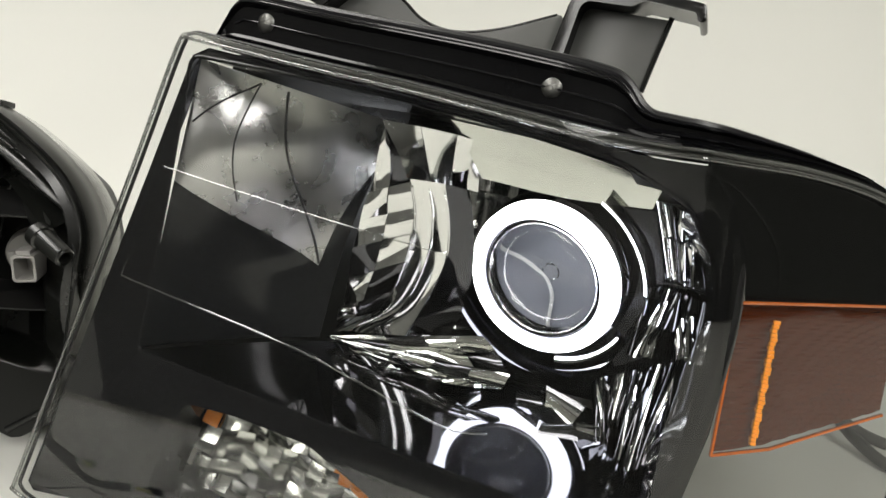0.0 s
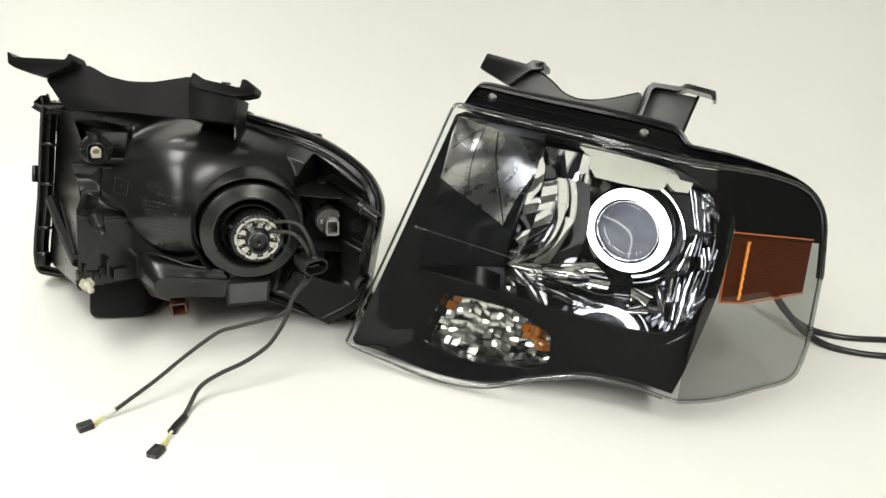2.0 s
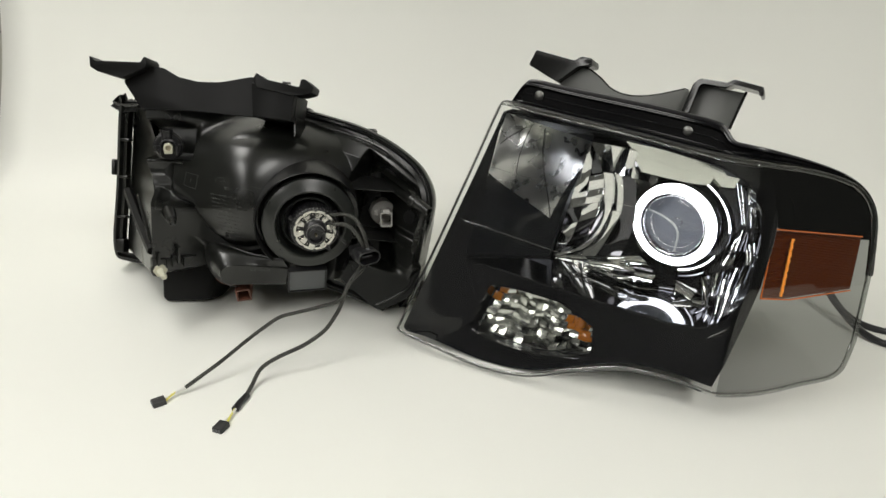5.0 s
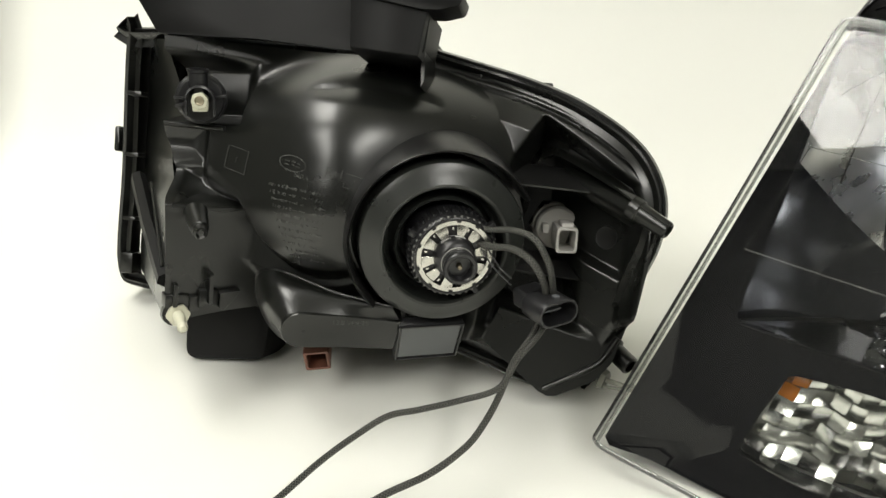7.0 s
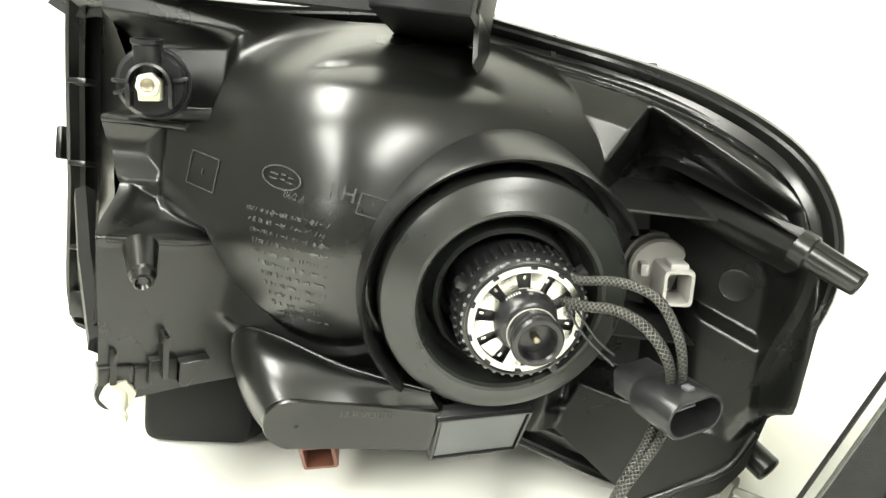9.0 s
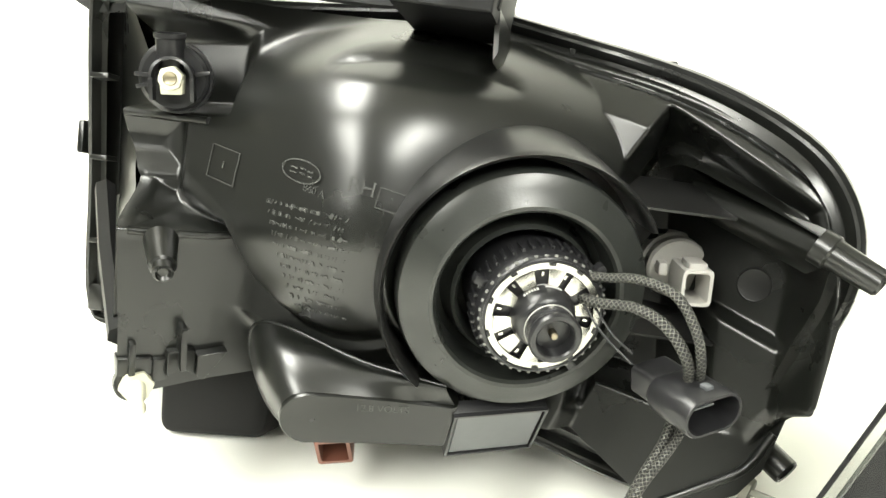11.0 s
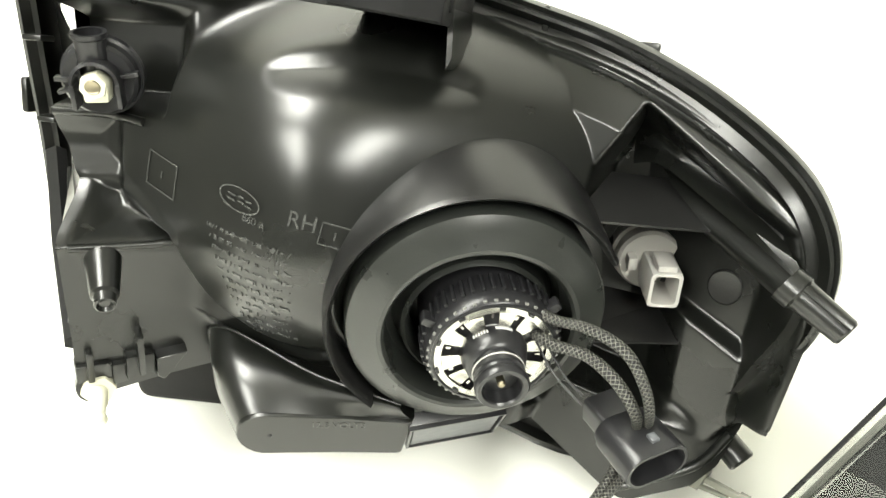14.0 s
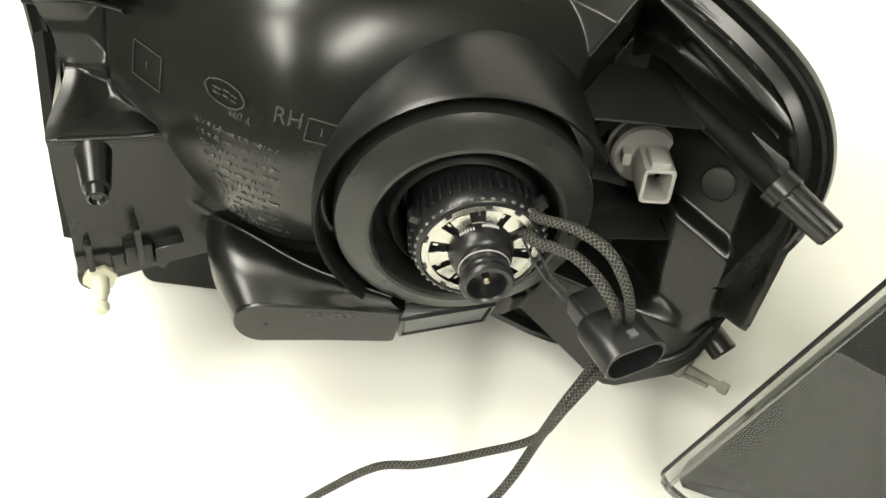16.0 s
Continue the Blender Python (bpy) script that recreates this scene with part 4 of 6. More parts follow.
FINS = (([(-0.0226, -0.0050), (-0.0196, -0.0050), (-0.0196, -0.0215), (-0.0226, -0.0215)], 0.0045),
        ([(-0.0275, -0.0130), (-0.0115, -0.0130), (-0.0115, -0.0220), (-0.0275, -0.0220)], 0.0020),
        ([(-0.0122, -0.0140), (-0.0050, -0.0140), (-0.0050, -0.0248), (-0.0122, -0.0254)], 0.0030),
        ([(-0.0064, -0.0100), (0.0067, -0.0100), (0.0067, -0.0222), (0.0005, -0.0190), (-0.0064, -0.0225)], 0.0050),
        ([(-0.0016, 0.0030), (0.0016, 0.0030), (0.0016, -0.0190), (-0.0010, -0.0190)], 0.0095),
        ([(0.0067, -0.0120), (0.0215, -0.0105), (0.0100, -0.0250), (0.0067, -0.0225)], 0.0068))
for q, h in FINS:
    bm = bmesh.new()
    add_prism(bm, rounded(q, 0.0008, 2), -0.006, h + 0.001, PANEL, 0.96, 0.0007)
    rpart("fin", bm, SHELL)

# label, marks and print on the housing
bm = bmesh.new()
LBL = axes((0.0211, -0.0826, 0.0185), (0.406, -0.695, 0.517), (0.82, 0.055, -0.57))


def leaning(w, h):
    """Outline of the label: its top lies a little further left than its foot."""
    return [(x * w - y * h * 0.22, y * h) for x, y in ((-1, -1), (1, -1), (1, 1), (-1, 1))]


add_prism(bm, rounded(leaning(0.0238, 0.0205), 0.0012, 2), -0.003, 0.003, LBL, 1.0, 0.0006)
lab = rpart("label_frame", bm, BLACK, "black framed grey label plate")
bm = bmesh.new()
add_prism(bm, leaning(0.0212, 0.0180), 0.0028, 0.0038, LBL)
rpart("label", bm, FOIL, "plain grey label", parent=lab)
bm = bmesh.new()
a, b = leaning(0.0236, 0.0203), leaning(0.0222, 0.0190)
for k in range(4):
    m = (k + 1) % 4
    add_prism(bm, [a[k], a[m], b[m], b[k]], 0.0029, 0.0048, LBL)
rpart("label_border", bm, BLACK, parent=lab)


def on_housing(u, v, turn, lift=0.0008):
    e = 0.002
    h = lambda a, b: float(rear_height(np.array([a]), np.array([b]))[0])
    n = Vector((-(h(u + e, v) - h(u - e, v)) / (2 * e), -(h(u, v + e) - h(u, v - e)) / (2 * e), 1))
    x = Vector((math.cos(radians(turn)), math.sin(radians(turn)), 0))
    return axes(Vector((u, v, h(u, v))) + n.normalized() * lift, n, x)


lettering("raised_letters", "RH", 0.0090, TO_REAR @ on_housing(-0.0335, 0.0205, -10, 0.0003), EMBOSS, rear)
lettering("raised_letters", "860 A", 0.0046, TO_REAR @ on_housing(-0.0540, 0.0175, -14, 0.0003), EMBOSS, rear)
lettering("raised_letters", "12.8 VOLTS", 0.0047, TO_REAR @ VOLT @ pose(0.006, 0.0052, 0.0081, 0, 0, 2), EMBOSS, rear)
bm = bmesh.new()
for k in range(40):
    a0, a1 = 2 * math.pi * k / 40, 2 * math.pi * (k + 1) / 40
    ring = []
    M = on_housing(-0.0609, 0.0253, -12, 0.0006)
    for a in (a0, a1):
        ring += [M @ Vector((0.0108 * math.cos(a), 0.0050 * math.sin(a), 0)), M @ Vector((0.0100 * math.cos(a), 0.0043 * math.sin(a), 0))]
    vs = [bm.verts.new(p) for p in ring]
    bm.faces.new((vs[0], vs[1], vs[3], vs[2]))
for x, y, s in ((-0.004, 0, 0.004), (0.001, 0.0005, 0.003), (0.005, 0, 0.003)):
    add_box(bm, (s, 0.0007, 0.0003), M @ Matrix.Translation((x, y + 0.0008, 0)))
    add_box(bm, (s, 0.0006, 0.0003), M @ Matrix.Translation((x, y - 0.0012, 0)))
rpart("raised_oval", bm, EMBOSS)
bm = bmesh.new()
rng = random.Random(9)
for row in range(11):
    u = -0.078 + 0.0012 * row
    while u < -0.036 - 0.0006 * row:
        length = rng.choice((0.0015, 0.0020, 0.0026))
        add_box(bm, (length * 0.8, 0.0004 if rng.random() < 0.7 else 0.0016, 0.0006), on_housing(u, 0.0125 - 0.0043 * row - 0.13 * (u + 0.08), -10 + rng.choice((0, 75, 90, 105, 60)), 0.0002))
        u += 0.55 * length + rng.choice((0.0004, 0.0006, 0.0022))
tagged(rpart("raised_print", bm, EMBOSS), kind="stuff")
for c, sx, sy in (((-0.0215, 0.0160), 0.0115, 0.0085), ((-0.1070, 0.0265), 0.020, 0.015)):
    M = on_housing(*c, -12, 0.0004)
    bm = bmesh.new()
    for x, y, a, b in ((0, sy / 2, sx, 0.0005), (0, -sy / 2, sx, 0.0005), (-sx / 2, 0, 0.0005, sy), (sx / 2, 0, 0.0005, sy), (0, 0, 0.0006, 0.003)):
        add_box(bm, (a, b, 0.0004), M @ Matrix.Translation((x, y, 0)))
    rpart("raised_frame", bm, EMBOSS)

# brown-red bulb socket below the housing
RS = axes((-0.057, -0.1025, 0.014), (0.25, -0.55, 0.75)) @ Matrix.Scale(1.35, 4)
bm = bmesh.new()
add_lathe(bm, [(0.0, -0.03), (0.017, -0.03), (0.017, 0.0), (0.015, 0.002), (0.0, 0.002)], axes((-0.078, -0.089, 0.006), (0.1, -0.8, 0.5)), 28)
red = rpart("lower_socket", bm, RED, "brown-red bulb socket under the housing")
rpart("lower_socket_mouth", open_box(0.013, 0.013, -0.012, 0.006, 0.0015, RS, 0.001), RED, parent=red)

# two-way plug on the braided leads
PL = axes((0.0887, -0.0445, 0.0542), (0.58, -0.20, 0.79), (0.85, 0.25, -0.5)) @ Matrix.Scale(0.95, 4)
bm = bmesh.new()
stad = lambda a, b: [(math.cos(t) * b + (a - b) * (1 if math.cos(t) > 0 else -1), math.sin(t) * b) for t in np.linspace(0, 2 * math.pi, 33)[:-1] + 0.098]
add_prism(bm, rounded([(-0.0095, -0.0065), (0.0095, -0.0065), (0.0095, 0.0065), (-0.0095, 0.0065)], 0.003, 4), -0.004, 0.020, PL, 1.0, 0.001)
two = rpart("lead_plug", bm, BLACK, "black two-way plug with an oval mouth")
bm = bmesh.new()
rings = [[bm.verts.new(PL @ Vector((x, y, z))) for x, y in stad(a, b)] for a, b, z in ((0.0125, 0.0072, 0.010), (0.0138, 0.0080, 0.013), (0.0140, 0.0082, 0.034), (0.0136, 0.0078, 0.0348), (0.0124, 0.0066, 0.0348), (0.0120, 0.0062, 0.020))]
for a, b in zip(rings, rings[1:]):
    for i in range(len(a)):
        j = (i + 1) % len(a)
        bm.faces.new((a[i], a[j], b[j], b[i]))
bm.faces.new(rings[0])
bm.faces.new(rings[-1])
rpart("oval_mouth", bm, BLACK, parent=two)
bm = bmesh.new()
add_box(bm, (0.0035, 0.002, 0.004), PL @ Matrix.Translation((0.002, 0.0085, 0.028)), 0.0004)
rpart("lock_window", bm, FOIL, "small grey lock window", parent=two)
bm = bmesh.new()
add_box(bm, (0.012, 0.0008, 0.008), PL @ Matrix.Translation((0, 0, 0.024)), 0.0002)
rpart("contact_blade", bm, FOIL, parent=two)

# leads from the bulb to the plug and out over the paper
def lead(name, path, r, mat, parent, flat=1.0, n=8, label=""):
    bm = bmesh.new()
    add_tube(bm, spline(path, n), r, 12, True, flat)
    return part(name, bm, mat, parent, label, smooth=60)


def rw(*p):
    return TO_REAR @ Vector(p)


def world_to_rear(p):
    return Vector(p) - Vector((-0.37, 0.43, 0.0))


lead("braided_lead", [rw(0.052, -0.004, 0.055), rw(0.062, -0.006, 0.066), rw(0.077, -0.005, 0.074), rw(0.090, -0.009, 0.080), rw(0.098, -0.020, 0.080), rw(0.102, -0.032, 0.076), rw(0.103, -0.046, 0.066), rw(0.098, -0.064, 0.066), rw(0.086, -0.080, 0.078), world_to_rear((-0.294, 0.322, 0.066)), world_to_rear((-0.316, 0.312, 0.061)), world_to_rear((-0.338, 0.303, 0.058)), world_to_rear((-0.356, 0.300, 0.053)), world_to_rear((-0.374, 0.292, 0.042)), world_to_rear((-0.392, 0.280, 0.030)), world_to_rear((-0.410, 0.256, 0.020)), world_to_rear((-0.436, 0.224, 0.008))], 0.0026, BRAID, rear, 0.7, label="black braided sleeve with pale flecks")
lead("braided_lead", [rw(0.052, -0.014, 0.055), rw(0.063, -0.016, 0.066), rw(0.077, -0.016, 0.072), rw(0.088, -0.021, 0.078), rw(0.096, -0.031, 0.078), rw(0.099, -0.042, 0.070), rw(0.096, -0.056, 0.063), rw(0.093, -0.067, 0.066), rw(0.084, -0.082, 0.076), world_to_rear((-0.294, 0.323, 0.058)), world_to_rear((-0.301, 0.312, 0.046)), world_to_rear((-0.310, 0.302, 0.036)), world_to_rear((-0.328, 0.285, 0.028)), world_to_rear((-0.352, 0.270, 0.021)), world_to_rear((-0.366, 0.256, 0.015)), world_to_rear((-0.370, 0.237, 0.007)), world_to_rear((-0.371, 0.215, 0.0045))], 0.0026, BRAID, rear, 0.8, label="black braided sleeve with pale flecks")
for k, s in enumerate((0.0, 0.004)):
    lead("bare_lead", [rw(0.058 + s, -0.018, 0.062), rw(0.066 + s, -0.028, 0.066), rw(0.078, -0.038 + s, 0.068)], 0.0005, BLACK, rear)


def end_plug(at, toward, wire_from, name_label):
    M = axes(at, Vector(toward), (0, 0, 1))
    body = bmesh.new()
    add_box(body, (0.0065, 0.011, 0.013), M, 0.0012)
    ob = part("end_plug", body, BLACK, rear, name_label)
    for s in (-1, 0, 1):
        bm2 = bmesh.new()
        add_box(bm2, (0.0035, 0.0022, 0.0006), M @ Matrix.Translation((0.0005, 0.0032 * s, 0.0065)), 0)
        part("plug_hole", bm2, FOIL, ob)
    for mat, dy in ((YELLOW, -0.0022), (WHITE, 0.0022)):
        start = M @ Vector((0, dy, -0.006))
        end = Vector(wire_from)
        lead("wire", [start, start.lerp(end, 0.5) + Vector((dy * 0.6, 0, 0.001)), end], 0.0011, mat, rear)
    return ob


end_plug(world_to_rear((-0.4545, 0.202, 0.0045)), (-0.75, -0.66, 0.0), world_to_rear((-0.438, 0.222, 0.007)), "small black three-way plug on yellow and white wires")
end_plug(world_to_rear((-0.3775, 0.170, 0.0045)), (-0.25, -0.97, 0.0), world_to_rear((-0.3715, 0.212, 0.005)), "small black three-way plug on yellow and white wires")
bm = bmesh.new()
add_tube(bm, [world_to_rear((-0.370, 0.222, 0.005)), world_to_rear((-0.373, 0.208, 0.005)), world_to_rear((-0.3735, 0.198, 0.005))], [0.0034, 0.0036, 0.0040], 12)
part("heat_shrink", bm, BLACK, rear)
bm = bmesh.new()
add_tube(bm, [world_to_rear((-0.436, 0.224, 0.008)), world_to_rear((-0.443, 0.217, 0.006))], 0.0024, 12)
part("tape_band", bm, WHITE, rear)


# ---- front view lamp: lens, bezel, reflectors and halo ----
FRONT = pose(-0.052, 0.322, 0.1576, 70.1, 0, -21.56)
BASE = Vector((-0.02, 0.34, 0.0))
front = empty("headlight", Matrix.Translation(BASE), "clear-lensed headlight with a lit white halo ring, standing on white paper", "headlight", "pair of headlights")
TO_FRONT = Matrix.Translation(-BASE) @ FRONT


def fpart(name, bm, mat, label="", parent=None, smooth=35):
    bmesh.ops.transform(bm, matrix=TO_FRONT, verts=bm.verts)
    return part(name, bm, mat, parent or front, label, smooth)


def lens_depth(u, v):
    """The lens is flat in front and wraps back at its outer side."""
    s = np.maximum(u - 0.158, 0.0)
    return 0.004 - 0.10 * np.clip(u - 0.03, -0.2, 0.2) ** 2 - np.where(s > 0.014, 0.007 + 1.05 * (s - 0.014), s * s / 0.014 * 0.5)


f_bot = soft_line([(-0.178, -0.144), (-0.170, -0.1485), (-0.131, -0.154), (-0.073, -0.161), (-0.020, -0.157), (0.027, -0.140), (0.072, -0.125), (0.099, -0.122), (0.129, -0.122), (0.166, -0.126), (0.200, -0.123), (0.235, -0.112), (0.270, -0.097), (0.279, -0.060)])
f_top = soft_line([(-0.178, -0.142), (-0.141, -0.023), (-0.116, 0.059), (-0.100, 0.113), (-0.094, 0.1225), (-0.077, 0.1215), (-0.015, 0.114), (0.034, 0.109), (0.080, 0.103), (0.130, 0.097), (0.165, 0.096), (0.206, 0.098), (0.242, 0.094), (0.262, 0.081), (0.273, 0.058), (0.279, 0.010)])
us = np.unique(np.concatenate([np.linspace(-0.178, -0.09, 30), np.linspace(-0.09, 0.16, 36), np.linspace(0.16, 0.279, 46)]))
CORNER = 0.166
fu = [u for u in us if u <= CORNER] + [CORNER]
bm, rows = columns(fu, f_bot, f_top, 24, lens_depth)
lens = fpart("lens", bm, LENS, "clear glossy front lens", smooth=60)
lens.visible_shadow = False
bm, rows = columns([CORNER] + [u for u in us if u > CORNER], f_bot, f_top, 24, lens_depth)
side = fpart("side_lens", bm, LENS_SIDE, "clear wrap-round side of the lens, shade behind put into its tint", smooth=60)
side.visible_shadow = False

# border of the lens, thick enough to catch light
border = [(u, f_bot(u)) for u in us] + [(0.279, v) for v in np.linspace(-0.055, 0.005, 6)] + [(u, f_top(u)) for u in us[::-1]]
border = [(u, v, float(lens_depth(np.array([u]), np.array([v]))[0])) for u, v in border]
bm = bmesh.new()
inner = [(p[0], p[1], b[2] + 0.005) for p, b in zip(offset([b[:2] for b in border], -0.0045), border)]
add_tube(bm, inner + [inner[0]], 0.0010, 8)
fpart("lens_edge", bm, EDGE, "polished edge of the lens", smooth=60)
# seat of the lens: a black rim set behind its border
bm = bmesh.new()
levels = []
for grow, back in ((0.000, -0.004), (0.0015, -0.008), (0.0025, -0.016), (0.0015, -0.020), (-0.004, -0.024)):
    ring = offset([b[:2] for b in border], grow)
    levels.append([bm.verts.new((p[0], p[1], b[2] + back)) for p, b in zip(ring, border)])
for a, b in zip(levels[2:], levels[3:]):
    for i in range(len(a)):
        j = (i + 1) % len(a)
        if a[i].co.x > -0.084 and (a[i].co.y > 0.09 or (a[i].co.y > 0.0 and a[i].co.x > 0.15)):
            bm.faces.new((a[i], a[j], b[j], b[i]))
fpart("lens_seat", bm, BLACK, "black rim behind the lens edge", smooth=60)
bm = bmesh.new()
lv = []
for grow, back in ((-0.0045, 0.005), (-0.0015, 0.003), (0.0, -0.003)):
    ring = offset([b[:2] for b in border], grow)
    lv.append([bm.verts.new((p[0], p[1], b[2] + back)) for p, b in zip(ring, border)])
for a, b in zip(lv, lv[1:]):
    for i in range(len(a)):
        j = (i + 1) % len(a)
        bm.faces.new((a[i], a[j], b[j], b[i]))
fpart("lens_wall", bm, LENS_WALL, "turned-back wall of the lens", smooth=60)

bm = bmesh.new()
half = len(border) // 2
seam = [b for b in border[half:] if b[0] < 0.16] + [b for b in border[:half] if b[0] < 0.16]
add_tube(bm, [(u, v, w - 0.004) for u, v, w in seam], 0.0010, 8)
fpart("glue_seam", bm, BLACK, "thin black glue seam round the lens", smooth=60)

# fine moulded lines on the lens
def lens_line(points, r=0.00030):
    bm = bmesh.new()
    p = spline(points, 6)
    add_tube(bm, [(u, v, float(lens_depth(np.array([u]), np.array([v]))[0]) + 0.0004) for u, v in p], r, 6)
    fpart("moulded_line", bm, EDGE, "fine moulded line in the lens")


lens_line([(-0.117, -0.008), (-0.097, 0.053), (-0.013, 0.043), (0.059, 0.037)][:2])
lens_line([(-0.097, 0.053), (-0.013, 0.043), (0.059, 0.036)])
lens_line([(-0.117, -0.008), (-0.013, -0.021), (0.030, -0.030), (0.075, -0.040), (0.095, -0.038)], 0.0004)

# black bezel with its two openings
OPEN = rounded([(-0.094, 0.1120), (-0.044, 0.1085), (0.047, 0.1000), (0.130, 0.0870), (0.160, 0.073), (0.174, 0.050), (0.178, 0.020), (0.174, -0.030), (0.162, -0.056), (0.140, -0.068), (0.112, -0.070), (0.058, -0.066), (-0.018, -0.060), (-0.1165, -0.0510), (-0.1135, -0.030), (-0.103, 0.040)], 0.006, 4)
TURN = rounded([(-0.0800, -0.0730), (-0.0460, -0.0720), (-0.0020, -0.0750), (0.0380, -0.0920), (0.0400, -0.1180), (0.0300, -0.1290), (-0.0270, -0.1360), (-0.0700, -0.1330), (-0.0980, -0.1270), (-0.0900, -0.1000)], 0.004, 3)
BOUT = [(u, f_bot(u) + 0.0038) for u in np.linspace(-0.168, 0.160, 40)] + [(0.167, -0.10), (0.176, -0.06), (0.184, -0.02), (0.1875, 0.03), (0.186, 0.055), (0.176, 0.079)] + [(u, f_top(u) - 0.006) for u in np.linspace(0.165, -0.084, 30)] + [(-0.0940, 0.112), (-0.1120, 0.052), (-0.1365, -0.027), (-0.1715, -0.140)]
bez_left = line([(-0.142, -0.1735), (-0.027, -0.1375), (0.052, -0.1130), (0.112, -0.0950)])


def bez_w(u, v):
    """Depth of the bezel: it comes forward to the lens along the straight side and the top."""
    near = max(float(smooth01(0.030, 0.0, np.array(u - bez_left(v)))), float(smooth01(0.026, 0.006, np.array(f_top(u) - v))))
    return -0.016 - 0.10 * max(u - 0.14, 0) + 0.0125 * near



bm = bmesh.new()
loops = add_plate(bm, BOUT, [OPEN, TURN], bez_w)
wall_loop(bm, loops[2], (0, 0, -0.03))
wall_loop(bm, loops[0], (0, 0, -0.012))
bezel = fpart("bezel", bm, GLOSS, "glossy black bezel", smooth=30)
bm = bmesh.new()
add_tube(bm, [(p[0], p[1], bez_w(*p[:2]) + 0.0003) for p in OPEN] + [(OPEN[0][0], OPEN[0][1], bez_w(*OPEN[0]) + 0.0003)], 0.0011, 8)
fpart("opening_lip", bm, GLOSS, parent=bezel)

# dark bowl behind the opening: satin upper panel, dark mirror floor
def loft(a, b, mat, name, label="", n=10, bow=0.0, parent=None):
    """A skin between two lines of equal count, bowed along W."""
    bm = bmesh.new()
    rows = []
    for i in range(n + 1):
        t = i / n
        rows.append([bm.verts.new((*(np.array(p) * (1 - t) + np.array(q) * t)[:2], (p[2] * (1 - t) + q[2] * t) + bow * math.sin(math.pi * t))) for p, q in zip(a, b)])
    for p, q in zip(rows, rows[1:]):
        for j in range(len(p) - 1):
            bm.faces.new((p[j], p[j + 1], q[j + 1], q[j]))
    return fpart(name, bm, mat, label, parent, smooth=60)


# hollow panel at the inner end, a blacked reflector: a bowl that comes forward at its top
left_line = spline([(-0.116, -0.050, -0.016), (-0.1045, 0.030, -0.012), (-0.0935, 0.1115, -0.010)], 10)
right_line = spline([(-0.042, -0.037, -0.086), (-0.034, 0.030, -0.090), (-0.013, 0.098, -0.092)], 10)
def panel_point(s, t):
    """A place on the hollow panel: s across, t from its foot to its top."""
    k = t * (len(left_line) - 1)
    i = min(int(k), len(left_line) - 2)
    p = np.array(left_line[i]) * (1 - k + i) + np.array(left_line[i + 1]) * (k - i)
    q = np.array(right_line[i]) * (1 - k + i) + np.array(right_line[i + 1]) * (k - i)
    u, v, w = p * (1 - s) + q * s
    w += (-0.018 + 0.037 * float(smooth01(0.0, 0.080, np.array(v)))) * math.sin(math.pi * s ** 0.9)
    w -= 4.5 * max(0.0, v - 0.050) ** 2 * min(1.0, 4 * s)
    return u, v, w


def reflection_edge(s):
    """Height of the reflection's edge, drawn by colour: pale satin above, dark gloss below."""
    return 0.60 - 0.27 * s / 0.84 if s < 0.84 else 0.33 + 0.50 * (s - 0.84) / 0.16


def panel_skin(low):
    bm = bmesh.new()
    rows = []
    for i in range(51):
        s = i / 50
        f = reflection_edge(s)
        lo, hi = (0.0, f) if low else (f, 1.0)
        rows.append([bm.verts.new(panel_point(s, lo + (hi - lo) * j / 16)) for j in range(17)])
    for p, q in zip(rows, rows[1:]):
        for j in range(16):
            bm.faces.new((p[j], p[j + 1], q[j + 1], q[j]))
    return bm


# one panel in two materials: bright and dark reflection split by colour
panel = fpart("blacked_reflector", panel_skin(False), SATIN_LIT, "satin black hollow reflector panel, pale reflection put into its colour", smooth=60)
fpart("lower_panel", panel_skin(True), PANEL_GLOSS, "gloss black lower half, dark part of the reflection by colour", panel, smooth=60)
bm = bmesh.new()
add_tube(bm, [Vector(panel_point(0.45 + 0.39 * i / 16, 0.985 - 0.645 * i / 16)) + Vector((0, 0, 0.0004)) for i in range(17)], 0.0008, 6)
fpart("panel_seam", bm, BLACK, parent=panel)
for s0, t0, s1, t1 in ((0.04, 0.80, 0.30, 0.985), (0.30, 0.985, 0.33, 0.56)):
    bm = bmesh.new()
    add_tube(bm, [Vector(panel_point(s0 + (s1 - s0) * i / 12, t0 + (t1 - t0) * i / 12)) + Vector((0, 0, 0.0003)) for i in range(13)], 0.0005, 6)
    fpart("panel_seam", bm, BLACK, parent=panel)
# roof of the opening, its reflection made pale by colour
roof_front = spline([(-0.0935, 0.1115, -0.012), (-0.044, 0.108, -0.014), (0.047, 0.099, -0.016), (0.130, 0.085, -0.019), (0.161, 0.073, -0.020)], 5)
roof_back = spline([(-0.080, 0.105, -0.07), (-0.012, 0.106, -0.098), (0.040, 0.103, -0.089), (0.115, 0.094, -0.089), (0.156, 0.076, -0.090)], 5)
loft(roof_front, roof_back, ROOF, "bezel_roof", "mirror-bright roof of the opening, pale reflection lifted in its colour", 6, 0.0, bezel)
# upper reflector over the ring: it shows the white paper in front, lifted by a pale base
up_line = spline([(0.020, 0.104, -0.088), (0.080, 0.098, -0.088), (0.144, 0.088, -0.088)], 8)
dn_line = spline([(0.040, 0.074, -0.1010), (0.090, 0.070, -0.1015), (0.138, 0.071, -0.0975)], 8)
